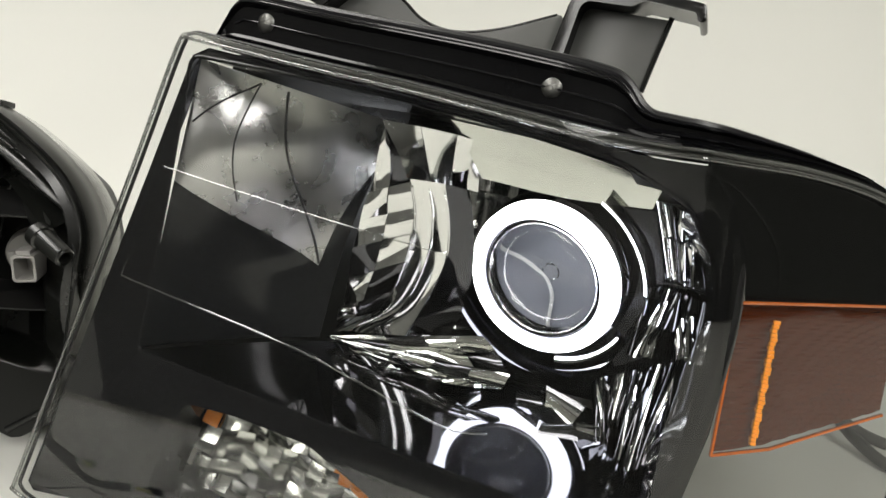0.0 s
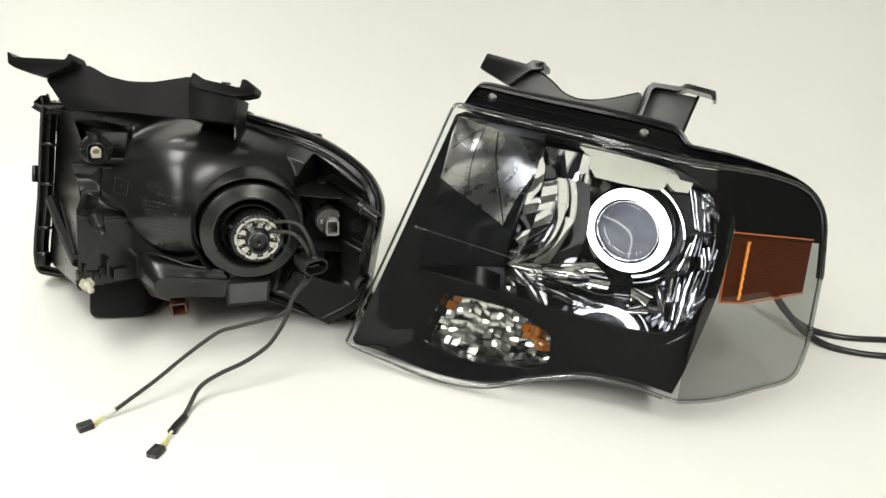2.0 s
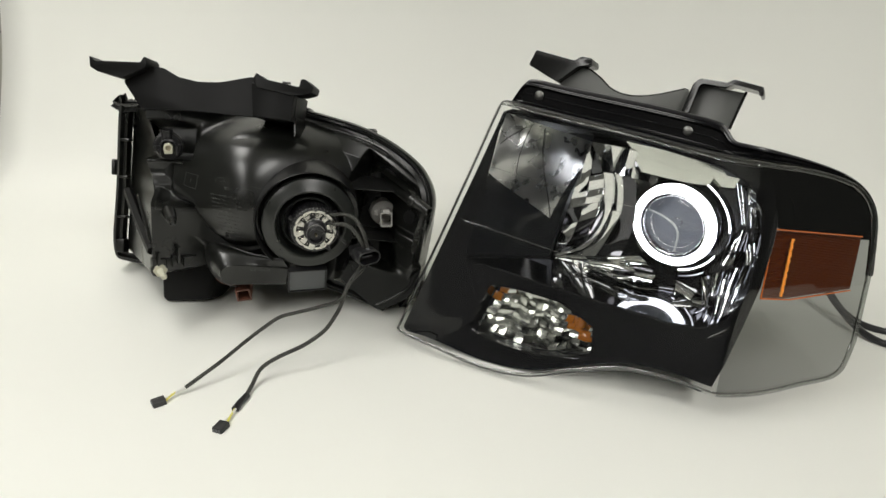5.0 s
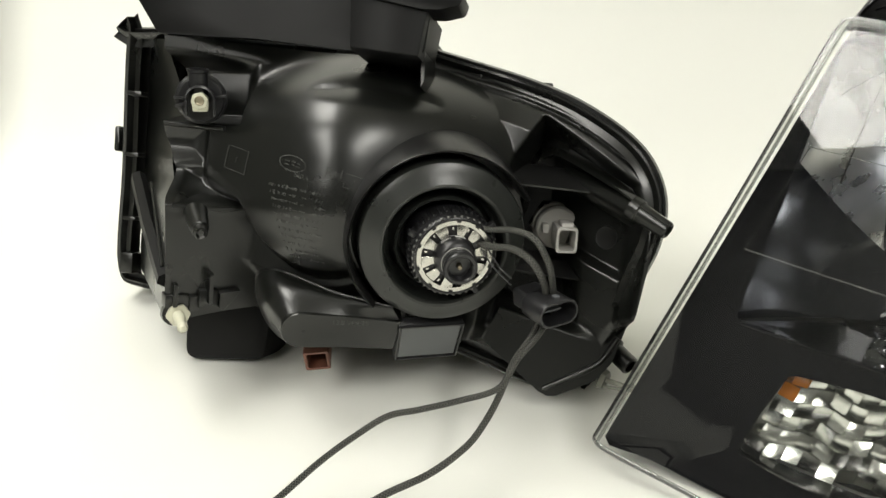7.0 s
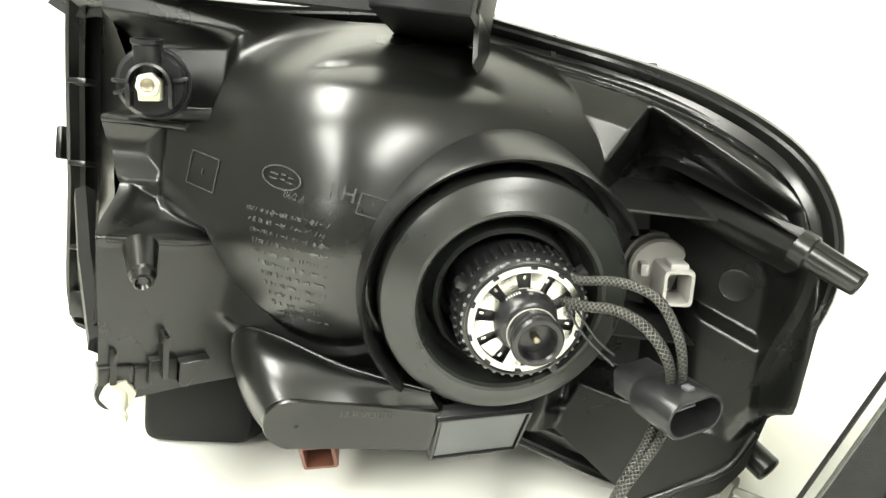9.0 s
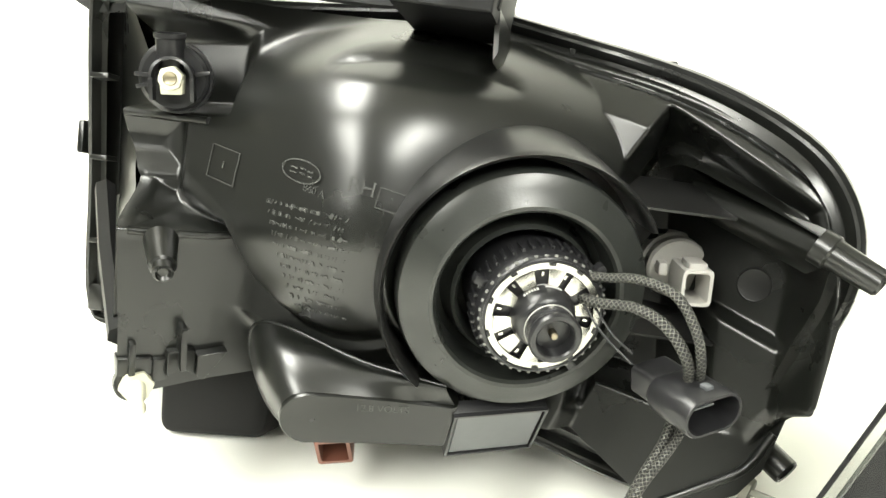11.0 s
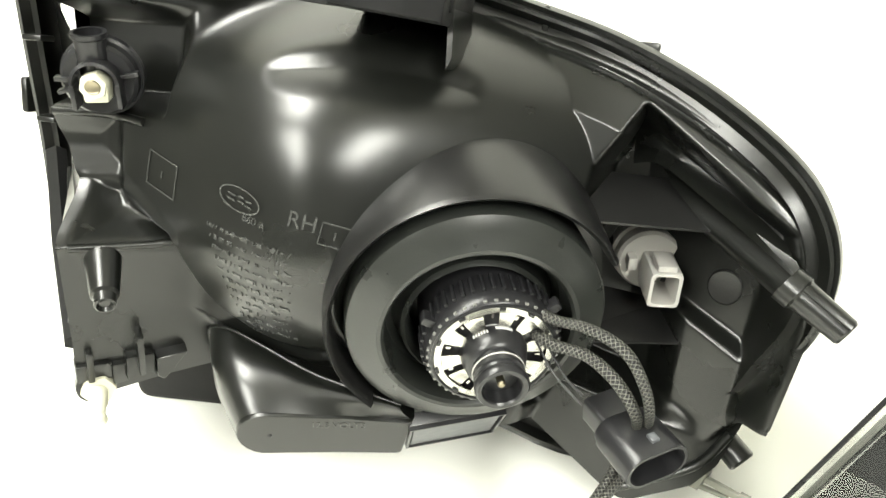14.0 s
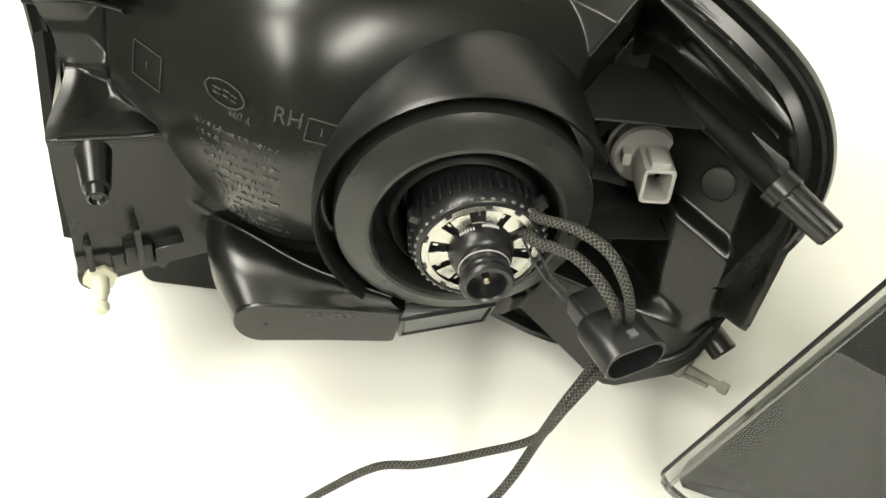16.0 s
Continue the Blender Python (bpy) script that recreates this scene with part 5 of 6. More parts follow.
loft(up_line, dn_line, ROOF, "upper_reflector", "mirror-bright reflector over the ring, pale reflection lifted in its colour", 8, -0.0012, bezel)
# floor: a dark mirror shelf that shows the halo again
floor_front = spline([(-0.1165, -0.051, -0.017), (-0.018, -0.060, -0.017), (0.058, -0.066, -0.017), (0.112, -0.0715, -0.018), (0.142, -0.0745, -0.020), (0.170, -0.0775, -0.022)], 5)
floor_back = spline([(-0.100, -0.048, -0.030), (-0.038, -0.041, -0.100), (0.040, -0.044, -0.125), (0.100, -0.047, -0.125), (0.135, -0.050, -0.122), (0.166, -0.053, -0.118)], 5)
loft(floor_front, floor_back, SMOKE, "bezel_floor", "dark mirror-bright bezel shelf", 16, 0.003, bezel)
# outer cheek
cheek_front = spline([(0.161, -0.057, -0.022), (0.1735, -0.030, -0.022), (0.1775, 0.020, -0.022), (0.174, 0.050, -0.022), (0.160, 0.073, -0.020)], 5)
cheek_back = spline([(0.160, -0.038, -0.100), (0.168, -0.020, -0.100), (0.172, 0.020, -0.100), (0.168, 0.044, -0.100), (0.152, 0.066, -0.110)], 5)
loft(cheek_front, cheek_back, GLOSS, "bezel_cheek", "", 6, 0.0, bezel)
bm = bmesh.new()
add_prism(bm, [(-0.06, -0.05), (0.175, -0.05), (0.175, 0.10), (-0.04, 0.11)], -0.150, -0.148)
fpart("bowl_back", bm, GLOSS)

# bright fluted reflectors: each flute is a bowed facet of its own
def flute(name, a, b, c, d, bow, parent, mat=None, n=6, twist=0.0):
    """A facet between the edges a-b and c-d, hollow across by bow."""
    a, b, c, d = (np.array(p, float) for p in (a, b, c, d))
    bm = bmesh.new()
    rows = []
    for i in range(n + 1):
        s = i / n
        row = []
        for j in range(7):
            t = j / 6
            p = (a * (1 - t) + b * t) * (1 - s) + (c * (1 - t) + d * t) * s
            p[2] += bow * math.sin(math.pi * s) + twist * math.sin(math.pi * t)
            row.append(bm.verts.new(p))
        rows.append(row)
    for p, q in zip(rows, rows[1:]):
        for j in range(6):
            bm.faces.new((p[j], p[j + 1], q[j + 1], q[j]))
    return fpart(name, bm, mat or CHROME, "", parent, smooth=60)


bm = bmesh.new()
add_prism(bm, [(-0.045, -0.038), (0.05, -0.02), (0.052, 0.09), (-0.012, 0.098)], -0.146, -0.143)
main_chrome = fpart("fluted_reflector", bm, CHROME, "bright chrome fluted reflector")
rng = random.Random(21)
RIBS = [spline(p, 5) for p in (
    [(-0.012, 0.097, -0.098), (0.0010, 0.072, -0.104), (0.0060, 0.047, -0.106), (0.0005, 0.018, -0.104), (-0.0145, -0.0150, -0.100), (-0.0440, -0.0370, -0.094)],
    [(0.0070, 0.097, -0.102), (0.0115, 0.072, -0.109), (0.0160, 0.048, -0.110), (0.0125, 0.020, -0.108), (-0.0020, -0.0130, -0.102), (-0.0240, -0.0345, -0.094)],
    [(0.0250, 0.096, -0.106), (0.0215, 0.072, -0.112), (0.0250, 0.048, -0.113), (0.0240, 0.021, -0.111), (0.0115, -0.0110, -0.104), (0.0030, -0.0300, -0.096)],
    [(0.0400, 0.094, -0.106), (0.0360, 0.070, -0.114), (0.0390, 0.048, -0.116), (0.0400, 0.020, -0.114), (0.0350, -0.0100, -0.108), (0.0300, -0.0250, -0.100)])]
for i, (a, b) in enumerate(zip(RIBS, RIBS[1:])):
    for lo_t, hi_t, hollow in ((0, 6, 0.0006), (6, 14, -0.0009), (14, 25, -0.0010)):
        bm = bmesh.new()
        rows = []
        lean = rng.uniform(-0.003, 0.003)
        for m in range(lo_t, hi_t + 1):
            row = []
            for k in range(11):
                q = k / 10
                p = np.array(a[m]) * (1 - q) + np.array(b[m]) * q
                p[2] += hollow * math.sin(math.pi * q) + lean * (q - 0.5) + ((0.006 - 0.021 * ((i + q) / 3 - 0.5) + 0.22 * (p[1] - 0.085) + 0.012) if lo_t == 0 else 0.42 * (p[1] - 0.015))
                row.append(bm.verts.new(p))
            rows.append(row)
        for p, q in zip(rows, rows[1:]):
            for k in range(10):
                bm.faces.new((p[k], p[k + 1], q[k + 1], q[k]))
        # outer flutes go dark by colour, as a reflection would
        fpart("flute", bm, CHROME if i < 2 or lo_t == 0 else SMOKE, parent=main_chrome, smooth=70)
for r in RIBS[:3]:
    bm = bmesh.new()
    add_tube(bm, [np.array(p) + (0, 0, 0.0016 + (0.42 * (p[1] - 0.015) if p[1] < 0.066 else 0.006)) for p in r], 0.0007, 6)
    fpart("flute_edge", bm, CHROME, parent=main_chrome)
bm = bmesh.new()
add_tube(bm, [np.array(r[6]) + (0, 0, 0.0035) for r in RIBS], 0.0007, 6)
fpart("flute_step", bm, SMOKE, parent=main_chrome)
# broken facets between the panel and the horn; black chrome paints their dark reflections
edge_l = spline([(-0.016, 0.094, -0.094), (-0.026, 0.055, -0.097), (-0.034, 0.020, -0.096), (-0.041, -0.020, -0.093), (-0.044, -0.037, -0.092)], 2)
for m in range(len(edge_l) - 1):
    l0, l1 = np.array(edge_l[m]), np.array(edge_l[m + 1])
    r0, r1 = (np.array(RIBS[0][int(25 * k / 8)]) for k in (m, m + 1))
    for s0, s1 in ((0.0, 0.45), (0.45, 1.0)):
        z = [rng.uniform(-0.0022, 0.0022) + 0.25 * (p[1] - 0.03) for p in (l0 + (r0 - l0) * s0, l0 + (r0 - l0) * s1, l1 + (r1 - l1) * s0, l1 + (r1 - l1) * s1)]
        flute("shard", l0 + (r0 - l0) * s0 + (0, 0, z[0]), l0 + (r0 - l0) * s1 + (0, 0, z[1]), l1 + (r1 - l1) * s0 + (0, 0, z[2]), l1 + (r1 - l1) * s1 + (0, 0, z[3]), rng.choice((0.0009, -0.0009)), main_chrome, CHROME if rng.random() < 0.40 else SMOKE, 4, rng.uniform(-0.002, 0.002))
# fan of flutes under it, dark and bright reflections alternated as two chromes
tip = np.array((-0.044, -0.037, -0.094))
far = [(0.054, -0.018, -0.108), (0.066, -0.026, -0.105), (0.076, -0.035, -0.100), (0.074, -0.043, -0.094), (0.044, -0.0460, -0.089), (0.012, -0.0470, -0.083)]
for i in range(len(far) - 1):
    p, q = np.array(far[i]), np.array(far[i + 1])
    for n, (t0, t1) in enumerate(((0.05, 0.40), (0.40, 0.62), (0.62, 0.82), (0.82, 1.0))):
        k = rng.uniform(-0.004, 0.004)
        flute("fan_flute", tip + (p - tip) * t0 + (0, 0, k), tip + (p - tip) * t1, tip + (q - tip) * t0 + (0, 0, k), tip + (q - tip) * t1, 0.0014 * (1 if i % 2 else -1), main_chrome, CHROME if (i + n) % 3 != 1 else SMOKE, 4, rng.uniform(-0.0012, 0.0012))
# outer bright reflector strips beside the ring, every third darkened like a reflection
bm = bmesh.new()
add_prism(bm, [(0.125, -0.04), (0.168, -0.04), (0.172, 0.03), (0.15, 0.075), (0.12, 0.078)], -0.128, -0.126)
outer_chrome = fpart("outer_reflector", bm, SMOKE, "chrome outer reflector, dark and bright reflections put in as two chromes")
top_l = spline([(0.137, 0.077, -0.108), (0.150, 0.074, -0.102), (0.166, 0.064, -0.092)], 3)
mid_l = spline([(0.150, 0.034, -0.120), (0.160, 0.033, -0.110), (0.174, 0.032, -0.092)], 3)
for i in range(len(top_l) - 1):
    for t0, t1 in ((0.0, 0.45), (0.45, 1.0)):
        a, b = (np.array(top_l[i + k]) + (np.array(mid_l[i + k]) - np.array(top_l[i + k])) * t0 for k in (0, 1))
        c, d = (np.array(top_l[i + k]) + (np.array(mid_l[i + k]) - np.array(top_l[i + k])) * t1 for k in (0, 1))
        z = rng.uniform(-0.0012, 0.0012)
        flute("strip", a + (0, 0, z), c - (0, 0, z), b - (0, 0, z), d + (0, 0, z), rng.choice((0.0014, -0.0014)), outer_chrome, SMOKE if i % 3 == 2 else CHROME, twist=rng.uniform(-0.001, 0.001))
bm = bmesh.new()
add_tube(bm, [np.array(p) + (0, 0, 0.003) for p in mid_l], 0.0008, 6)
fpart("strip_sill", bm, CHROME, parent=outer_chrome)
# wall below them and the thin streaks of the lower corner: reflections as two chromes
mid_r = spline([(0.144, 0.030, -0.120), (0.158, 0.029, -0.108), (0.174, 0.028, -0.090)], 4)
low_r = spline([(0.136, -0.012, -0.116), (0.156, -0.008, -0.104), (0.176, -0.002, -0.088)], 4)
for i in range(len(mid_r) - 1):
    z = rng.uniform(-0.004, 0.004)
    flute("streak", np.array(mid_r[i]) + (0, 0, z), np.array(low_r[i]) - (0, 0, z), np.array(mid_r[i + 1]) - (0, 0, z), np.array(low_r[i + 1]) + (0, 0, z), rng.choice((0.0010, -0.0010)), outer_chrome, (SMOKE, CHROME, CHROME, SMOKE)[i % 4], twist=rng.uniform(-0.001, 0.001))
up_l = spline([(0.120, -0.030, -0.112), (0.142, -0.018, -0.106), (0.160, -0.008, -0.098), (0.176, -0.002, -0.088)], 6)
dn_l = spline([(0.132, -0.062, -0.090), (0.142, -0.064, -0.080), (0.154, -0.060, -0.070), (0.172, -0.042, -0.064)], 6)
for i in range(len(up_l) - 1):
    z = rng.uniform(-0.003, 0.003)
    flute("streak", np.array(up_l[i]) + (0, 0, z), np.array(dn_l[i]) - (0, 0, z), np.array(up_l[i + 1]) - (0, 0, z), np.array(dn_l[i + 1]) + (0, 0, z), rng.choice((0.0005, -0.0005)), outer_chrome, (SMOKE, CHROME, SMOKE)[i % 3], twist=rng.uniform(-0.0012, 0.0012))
for corners, mat in ((((0.098, -0.036, -0.100), (0.122, -0.042, -0.100), (0.100, -0.050, -0.094), (0.114, -0.057, -0.096)), CHROME), (((0.118, -0.050, -0.094), (0.134, -0.050, -0.096), (0.122, -0.062, -0.088), (0.140, -0.063, -0.088)), CHROME), (((0.080, -0.044, -0.104), (0.097, -0.040, -0.100), (0.084, -0.054, -0.094), (0.098, -0.052, -0.094)), SMOKE)):
    flute("lower_facet", *corners, -0.003, outer_chrome, mat)
# projector and lit halo ring
AXF = Vector((-0.18, -0.336, 0.926))
HUB = axes((0.084, 0.025, -0.122), AXF)
bm = bmesh.new()
add_lathe(bm, [(0.0335, -0.012), (0.0340, 0.004), (0.0350, 0.010), (0.0360, 0.0120), (0.0370, 0.0120), (0.0485, 0.003), (0.0495, -0.002), (0.0490, -0.03)], HUB, 96)
shroud = fpart("projector_shroud", bm, SMOKE, "dark mirror-bright shroud round the projector", smooth=50)
bm = bmesh.new()
add_lathe(bm, [(0.0372, 0.009), (0.0376, 0.0140), (0.0394, 0.0162), (0.0436, 0.0155), (0.0464, 0.0112), (0.0468, 0.006)], HUB, 96)
fpart("halo_ring", bm, HALO, "lit white halo ring", smooth=60)
bm = bmesh.new()
add_lathe(bm, [(0.0334, 0.004), (0.0335, 0.0105), (0.0339, 0.0115), (0.0345, 0.0117), (0.0352, 0.0110), (0.0358, 0.0095), (0.0360, 0.004)], HUB, 80)
fpart("projector_trim", bm, CHROME, "thin chrome trim ring", smooth=60)
for name, prof, a0, a1, mat in (("bowl_band", [(0.0515, 0.0020), (0.0530, 0.0045), (0.0550, 0.0062), (0.0560, 0.0064)], 282, 332, CHROME),
                                ("bowl_band", [(0.0560, -0.004), (0.0590, 0.010), (0.0600, 0.016)], 205, 350, SMOKE),
                                ("bowl_band", [(0.0625, 0.004), (0.0655, 0.014), (0.0660, 0.020)], 232, 318, CHROME),
                                ("side_band", [(0.0575, 0.0040), (0.0588, 0.0070), (0.0605, 0.0086), (0.0622, 0.0096), (0.0630, 0.0090)], 6, 60, CHROME)):
    bm = bmesh.new()
    add_lathe(bm, prof, HUB, 60, a0, a1)
    fpart(name, bm, mat, parent=shroud, smooth=60)
glass = bpy.data.materials.new("projector_glass")
glass.use_nodes = True
gb = glass.node_tree.nodes["Principled BSDF"]
gb.inputs["Base Color"].default_value = (0.93, 0.95, 1.0, 1)
gb.inputs["Roughness"].default_value = 0.02
gb.inputs["Transmission Weight"].default_value = 1.0
gb.inputs["IOR"].default_value = 1.5
bm = bmesh.new()
add_lathe(bm, [(0.0, 0.014)] + [(0.0345 * math.sin(radians(a)), 0.013 * math.cos(radians(a)) ** 0.9 if a < 90 else 0.0) for a in range(6, 90, 6)] + [(0.0345, -0.002), (0.0, -0.002)], HUB, 64)
eye = fpart("projector_lens", bm, glass, "clear domed projector lens", smooth=50)
eye.visible_shadow = False
BOWL = material("projector_bowl", (0.26, 0.27, 0.30), 0.5, metal=0.0, mottle=0.2, mottle_size=60)
bm = bmesh.new()
add_lathe(bm, [(0.0350, -0.003), (0.0345, -0.006), (0.022, -0.008), (0.010, -0.009), (0.0, -0.009)], HUB, 48)
fpart("projector_bowl", bm, BOWL, "grey bowl inside the projector", smooth=60)
bm = bmesh.new()
add_tube(bm, [HUB @ Vector((x, y, -0.005)) for x, y in spline([(-0.033, 0.006), (-0.016, 0.004), (-0.003, -0.003), (0.003, -0.013), (0.001, -0.032)], 6)], 0.0011, 6)
fpart("cut_off_edge", bm, WHITE, parent=eye)
bm = bmesh.new()
add_lathe(bm, [(0.0042, -0.0062), (0.0047, -0.0056), (0.0052, -0.0062)], HUB, 28)
fpart("shield_ring", bm, CHROME, parent=eye)

# turn lamp in the lower opening
bm = bmesh.new()
add_plate(bm, offset(TURN, 0.002), [], lambda u, v: -0.060)
turn = fpart("turn_lamp", bm, TURN_CHROME, "faceted chrome turn lamp with amber ends")
rng = random.Random(33)
NU, NV = 13, 6
for j in range(NV):
    for i in range(NU):
        q = [(i + (0.35 if j % 2 else 0.0) + dx, j + dy) for dx, dy in ((0.02, 0.03), (0.98, 0.03), (0.98, 0.97), (0.02, 0.97))]
        corner = []
        for a, b in q:
            s = min(a / NU, 1.0)
            lo = np.array((-0.0960 + 0.132 * s, -0.1265 - 0.010 * math.sin(math.pi * s) + 0.004 * s))
            hi = np.array((-0.0800 + 0.118 * s, -0.0725 - 0.020 * s * s))
            p = lo + (hi - lo) * b / NV
            corner.append(np.array((p[0], p[1] - 0.002 * math.sin(a * 1.7), -0.044 - 0.010 * math.sin(math.pi * s))))
        lean = rng.uniform(-0.0013, 0.0013)
        tip_in = rng.choice((0.0017, 0.0004, -0.0012, 0.0036, 0.0052))
        for k in range(4):
            corner[k][2] += (tip_in if k < 2 else 0.0024) + lean * (1 if k in (1, 2) else -1)
        # scattered dark facets imitate dark reflections in the chrome
        tint = BULB_AMBER if (i == 0 and j > 3) or (i >= NU - 4 and 1 <= j <= 4 and rng.random() < 0.42) else (SMOKE if rng.random() < 0.14 else TURN_CHROME)
        flute("prism", *(corner[k] for k in (0, 1, 3, 2)), rng.choice((0.0004, 0.0006, -0.0005)), turn, tint, 4, rng.uniform(0.0001, 0.0005))
for u, v in ((0.020, -0.094),):
    bm = bmesh.new()
    bmesh.ops.create_uvsphere(bm, u_segments=20, v_segments=12, radius=0.0060, matrix=Matrix.Translation((u, v, -0.040)) @ Matrix.Diagonal((0.9, 1.25, 1.0, 1)))
    fpart("amber_bulb", bm, BULB_AMBER, "amber bulb", parent=turn)
bm = bmesh.new()
add_tube(bm, spline([(-0.099, -0.128, -0.024), (-0.070, -0.135, -0.024), (-0.027, -0.138, -0.024), (0.014, -0.133, -0.024), (0.038, -0.124, -0.024)], 6), 0.003, 10)
fpart("turn_lip", bm, SMOKE, parent=turn)

# amber side reflector behind the wrap-round lens
def wrap(u, v, back):
    return float(lens_depth(np.array([u]), np.array([v]))[0]) - back


AMB_T, AMB_B = line([(0.188, 0.036), (0.262, 0.042), (0.28, 0.043)]), line([(0.184, -0.029), (0.205, -0.027), (0.262, -0.010)])
bm = bmesh.new()
rows = []
for u in np.linspace(0.186, 0.262, 40):
    rows.append([bm.verts.new((u, v, wrap(u, v, 0.006) + 0.0008 * math.sin(v * 2600))) for v in np.linspace(AMB_B(u), AMB_T(u), 60)])
for p, q in zip(rows, rows[1:]):
    for j in range(59):
        bm.faces.new((p[j], q[j], q[j + 1], p[j + 1]))
skirt(bm, rows, -0.13, 0.0)
amber = fpart("side_reflector", bm, AMBER, "ribbed amber side reflector", smooth=40)
bm = bmesh.new()
for v in np.linspace(-0.024, 0.030, 30):
    add_box(bm, (0.0030, 0.0017, 0.0032), Matrix.Translation((0.2024 + 0.0004 * math.sin(v * 900), v, wrap(0.2024, v, 0.0006))), 0.0004)
fpart("bright_rib", bm, AMBER_EDGE, "bright orange toothed rib", parent=amber)
bm = bmesh.new()
for p, q in (((0.186, -0.029), (0.186, 0.037)), ((0.186, 0.037), (0.262, 0.043)), ((0.186, -0.029), (0.210, -0.027)), ((0.210, -0.027), (0.262, -0.011))):
    n = 12
    add_tube(bm, [(p[0] + (q[0] - p[0]) * t, p[1] + (q[1] - p[1]) * t, wrap(p[0] + (q[0] - p[0]) * t, 0, 0.0008)) for t in np.linspace(0, 1, n)], 0.0009, 6)
fpart("amber_border", bm, AMBER_RIM, parent=amber)
# black upper panel of the side, above the reflector
side_left = line([(0.160, 0.0835), (0.176, 0.0740), (0.1845, 0.056), (0.188, 0.034)])
bm = bmesh.new()
rows = []
for u in np.linspace(0.164, 0.2745, 40):
    b = side_left(u) if u < 0.188 else AMB_T(u) - 0.002
    t = f_top(u) - 0.002
    rows.append([bm.verts.new((u, v, wrap(u, v, 0.008))) for v in np.linspace(b, max(t, b + 0.001), 10)])
for p, q in zip(rows, rows[1:]):
    for j in range(9):
        bm.faces.new((p[j], q[j], q[j + 1], p[j + 1]))
fpart("side_panel", bm, SIDE_GLOSS, "black panel behind the upper side of the lens", smooth=60)
bm = bmesh.new()
add_tube(bm, spline([(0.100, 0.0960, -0.013), (0.140, 0.0900, -0.015), (0.1645, 0.0790, -0.018), (0.1800, 0.0600, -0.020), (0.1845, 0.0350, -0.021), (0.1830, 0.000, -0.021), (0.1775, -0.0350, -0.020), (0.1650, -0.0620, -0.019), (0.1480, -0.0760, -0.017)], 6), [0.0008 + 0.0022 * math.sin(math.pi * k / 48) for k in range(49)], 12)
fpart("side_bead", bm, SIDE_GLOSS, "glossy black bead round the opening")

bm = bmesh.new()
add_tube(bm, [(u, v, wrap(u, v, 0.0075)) for u, v in spline([(0.164, 0.0880), (0.178, 0.0825), (0.1925, 0.0690), (0.1995, 0.0560), (0.2015, 0.0420)], 6)], 0.0009, 8)
fpart("side_crease", bm, SIDE_GLOSS)

# top flange with its two screws
bm = bmesh.new()
ft = spline([(-0.094, 0.1225), (-0.088, 0.136), (-0.082, 0.146), (-0.072, 0.149), (-0.030, 0.144), (0.021, 0.139), (0.070, 0.134), (0.112, 0.128), (0.124, 0.123), (0.134, 0.112), (0.148, 0.109), (0.205, 0.1045), (0.240, 0.0975), (0.262, 0.0835), (0.272, 0.063)], 5)
lo = [(u, f_top(u)) for u, _ in ft]
rows = []
for (u, v), (_, b) in zip(ft, lo):
    z0 = float(lens_depth(np.array([u]), np.array([b]))[0]) - 0.003
    d = v - b
    thin = 1 - 0.85 * float(smooth01(0.15, 0.25, np.array(u)))
    rows.append([bm.verts.new((u, b + d * s, z0 - k * thin)) for s, k in ((0, 0.001), (0.06, 0.010), (0.12, 0.014), (0.2, 0.015), (0.24, 0.0212), (0.75, 0.0196), (0.82, 0.0168), (0.90, 0.017), (0.96, 0.022), (1.0, 0.034), (0.98, 0.060))])
for p, q in zip(rows, rows[1:]):
    for j in range(len(p) - 1):
        bm.faces.new((p[j], q[j], q[j + 1], p[j + 1]))
top_flange = fpart("top_flange", bm, FLANGE, "stepped black flange along the top", smooth=30)
for u, v in ((-0.064, 0.1355), (0.092, 0.1175)):
    bm = bmesh.new()
    M = axes((u, v, -0.022), (0, 0.12, 1))
    add_lathe(bm, [(0.0, 0.0036), (0.0030, 0.0033), (0.0048, 0.0024), (0.0060, 0.0008), (0.0063, -0.0006), (0.0063, -0.004)], M, 24)
    screw = fpart("screw", bm, DULL, "round-headed dull screw", parent=top_flange)
    bm = bmesh.new()
    for a in (20, 110):
        add_box(bm, (0.0052, 0.0010, 0.0006), M @ pose(0, 0, 0.0033, 0, 0, a), 0.0002)
    fpart("screw_recess", bm, DULL, parent=screw)
bm = bmesh.new()
for k in range(34):
    u = -0.050 + k * 0.0038
    add_box(bm, (0.0022, 0.0010, 0.0008), Matrix.Translation((u, 0.1375 - 0.105 * (u + 0.05) - 0.004, -0.0205)), 0.0002)
fpart("flange_print_bars", bm, EMBOSS, parent=top_flange)
bm = bmesh.new()
add_tube(bm, [(u, v + 0.0005, float(lens_depth(np.array([u]), np.array([v]))[0]) - 0.030) for u, v in ft], 0.0022, 8)
fpart("sealant_bead", bm, BLACK, "uneven black sealant bead", parent=top_flange)
for s, z in ((0.14, 0.0138), (0.50, 0.0197), (0.86, 0.0170)):
    bm = bmesh.new()
    path = []
    for (u, v), (_, b) in zip(ft, lo):
        if -0.084 < u < 0.235:
            thin = 1 - 0.85 * float(smooth01(0.15, 0.25, np.array(u)))
            path.append((u, b + (v - b) * s, float(lens_depth(np.array([u]), np.array([b]))[0]) - 0.003 - z * thin))
    add_tube(bm, path, 0.0005, 6)
    fpart("step_line", bm, GLOSS, parent=top_flange)

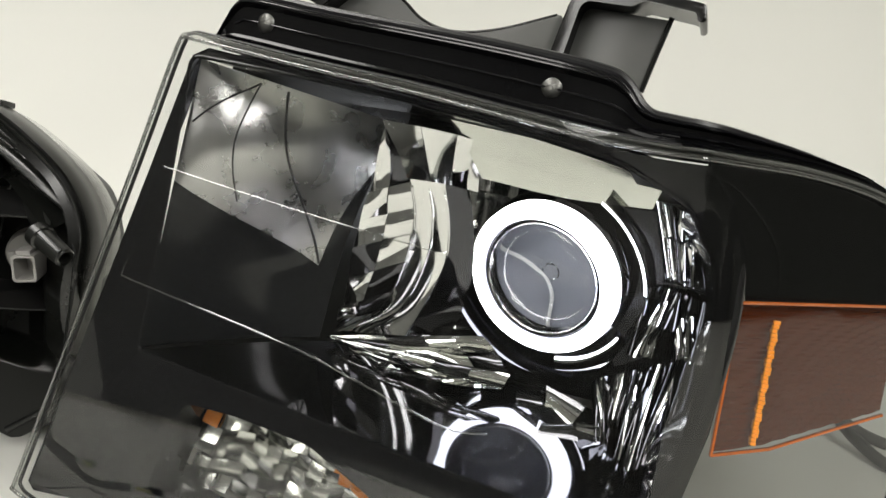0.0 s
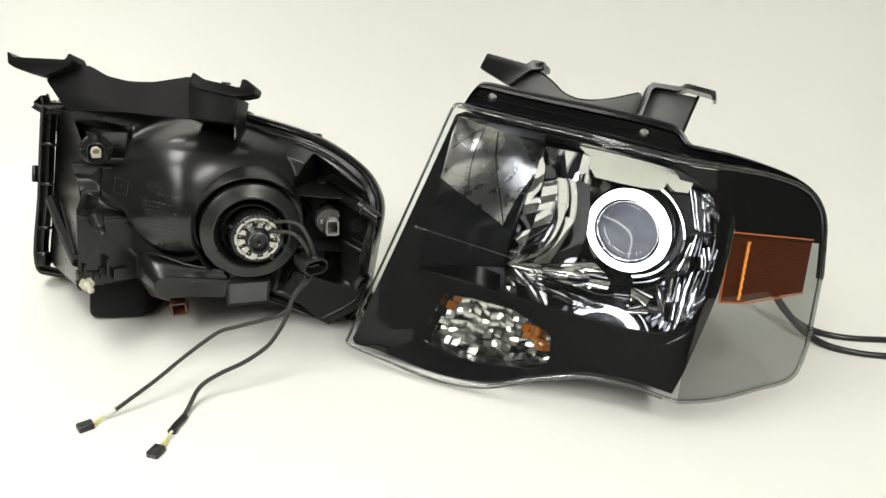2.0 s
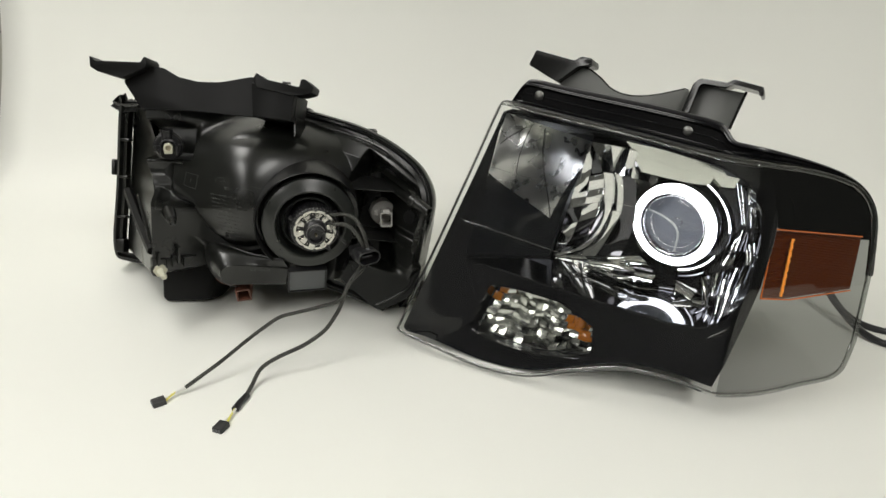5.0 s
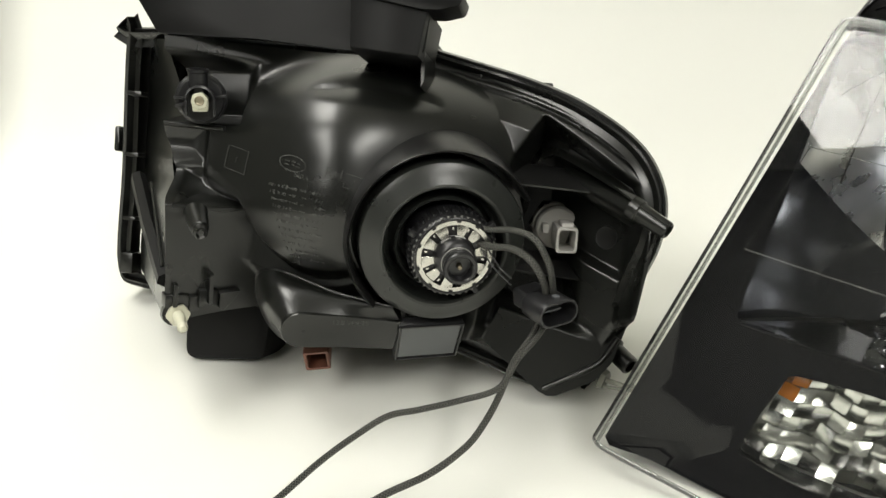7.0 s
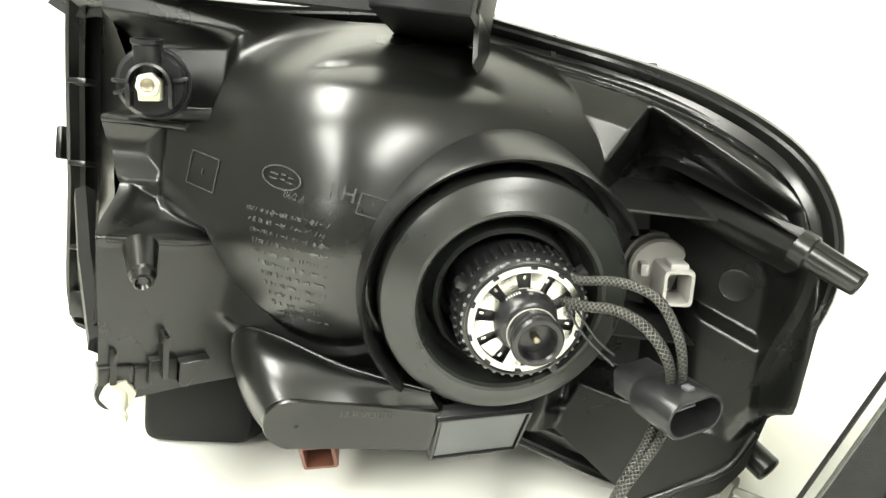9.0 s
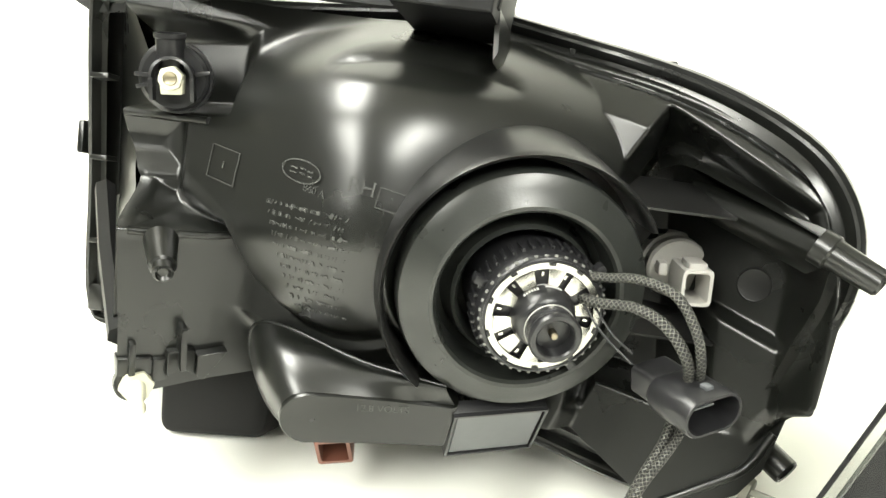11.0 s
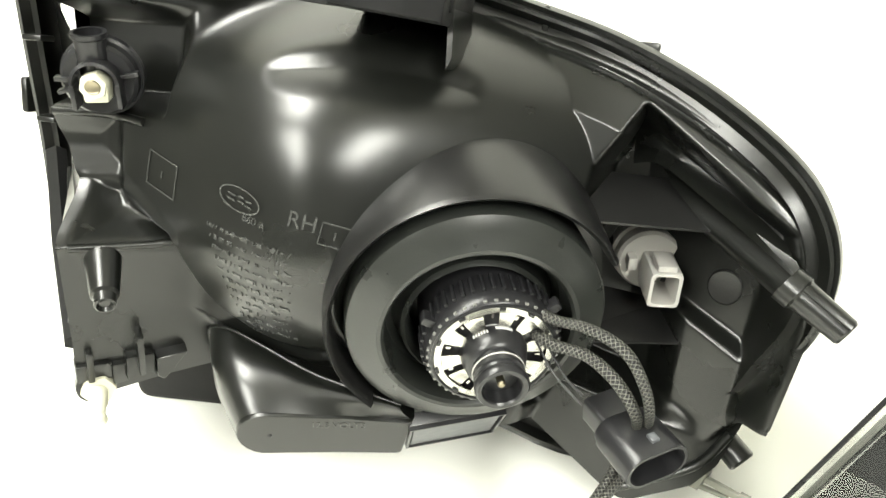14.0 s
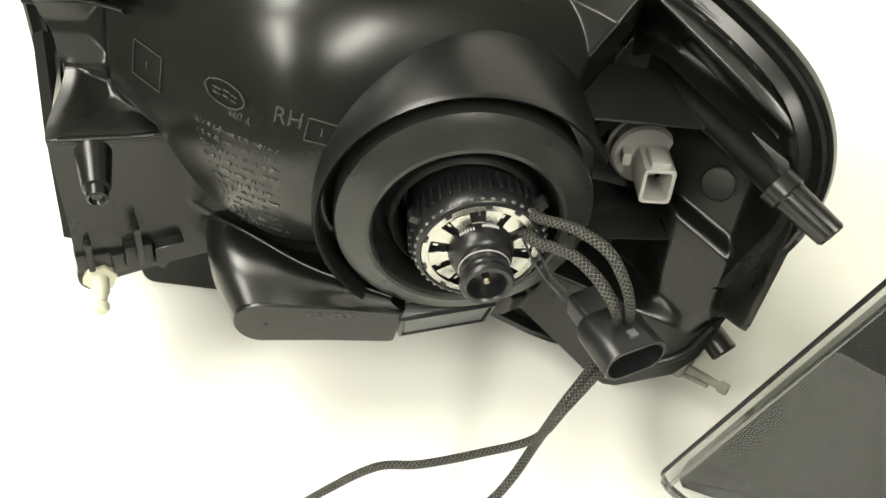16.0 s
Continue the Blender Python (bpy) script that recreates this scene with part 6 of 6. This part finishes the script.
# housing behind
HB = [(u, f_bot(u) + 0.004) for u in np.linspace(-0.165, 0.155, 24)] + [(0.164, -0.080), (0.178, -0.035), (0.184, 0.0), (0.188, 0.045), (0.186, 0.070)] + [(u, f_top(u) + (0.010 if u < 0.125 else -0.004)) for u in np.linspace(0.178, -0.085, 24)]
bm = bmesh.new()
add_rings(bm, [(HB, -0.034), (offset(HB, -0.006), -0.060)])
levels = [(offset(HB, -0.006), -0.060)]
c = np.mean(np.array(HB), 0)
for k, left, w in ((0.99, 0.84, -0.100), (0.97, 0.66, -0.135), (0.88, 0.50, -0.160), (0.62, 0.36, -0.178)):
    ring = [c + (np.array(p) - c) * ((left if p[0] < c[0] else k), min(k, 0.94)) for p in offset(HB, -0.006)]
    levels.append(([(p[0], max(p[1], -(0.1570 + 0.34 * w) / 0.94)) for p in ring], w))
add_rings(bm, levels, cap1=True)
fpart("housing", bm, SHELL, "black plastic housing", smooth=50)

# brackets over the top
# web takes the lit grey by colour, the hooks stay black
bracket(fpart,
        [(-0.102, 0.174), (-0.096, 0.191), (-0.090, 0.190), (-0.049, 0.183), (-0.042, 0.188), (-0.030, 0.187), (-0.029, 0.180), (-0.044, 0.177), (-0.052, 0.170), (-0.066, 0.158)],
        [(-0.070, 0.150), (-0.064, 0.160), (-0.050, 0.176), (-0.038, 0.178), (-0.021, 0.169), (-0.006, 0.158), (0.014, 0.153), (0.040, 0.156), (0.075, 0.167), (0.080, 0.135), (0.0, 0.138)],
        [(0.073, 0.140), (0.080, 0.171), (0.086, 0.1765), (0.113, 0.1745), (0.119, 0.1785), (0.148, 0.1735), (0.1495, 0.1650), (0.1460, 0.1640), (0.1450, 0.1690), (0.119, 0.1735), (0.112, 0.1700), (0.0890, 0.1718), (0.0855, 0.1690), (0.0800, 0.140)], -0.088, BRACKET_GLOSS, BRACKET_LIT)
# plate: reflected light of the paper painted as grey
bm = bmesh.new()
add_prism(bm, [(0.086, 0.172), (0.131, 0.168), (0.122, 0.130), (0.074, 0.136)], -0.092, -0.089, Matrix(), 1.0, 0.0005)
fpart("bracket_plate", bm, BRACKET_LIT, "flat bracket plate, its lit grey put into the colour")
bm = bmesh.new()
add_tube(bm, [(0.1225, 0.1300, -0.088), (0.1270, 0.1500, -0.088), (0.1315, 0.1690, -0.088)], 0.0014, 8)
fpart("plate_rim", bm, BRACKET_GLOSS)
bm = bmesh.new()
add_tube(bm, spline([(-0.052, 0.1745, -0.087), (-0.038, 0.1780, -0.087), (-0.021, 0.1690, -0.087), (-0.006, 0.1580, -0.087), (0.014, 0.1530, -0.087), (0.040, 0.1560, -0.087), (0.072, 0.1660, -0.087)], 5), 0.0012, 8)
fpart("web_rim", bm, BRACKET_GLOSS)

# leads of this lamp, running off behind it over the paper
for dy, z0 in ((0.0, 0.0045), (0.030, 0.0045)):
    path = [Vector((0.262, 0.50 + dy * 0.4, 0.085)), Vector((0.272, 0.48 + dy * 0.3, 0.045)), Vector((0.296, 0.452 - dy, 0.012)), Vector((0.335, 0.425 - dy * 1.2, z0)), Vector((0.42, 0.42 - dy * 1.3, z0)), Vector((0.62, 0.425 - dy * 1.1, z0)), Vector((0.85, 0.40 - dy, z0))]
    lead("power_lead", [p - BASE for p in path], 0.0042, BLACK, front, 1.0, 8, "black sleeved lead")
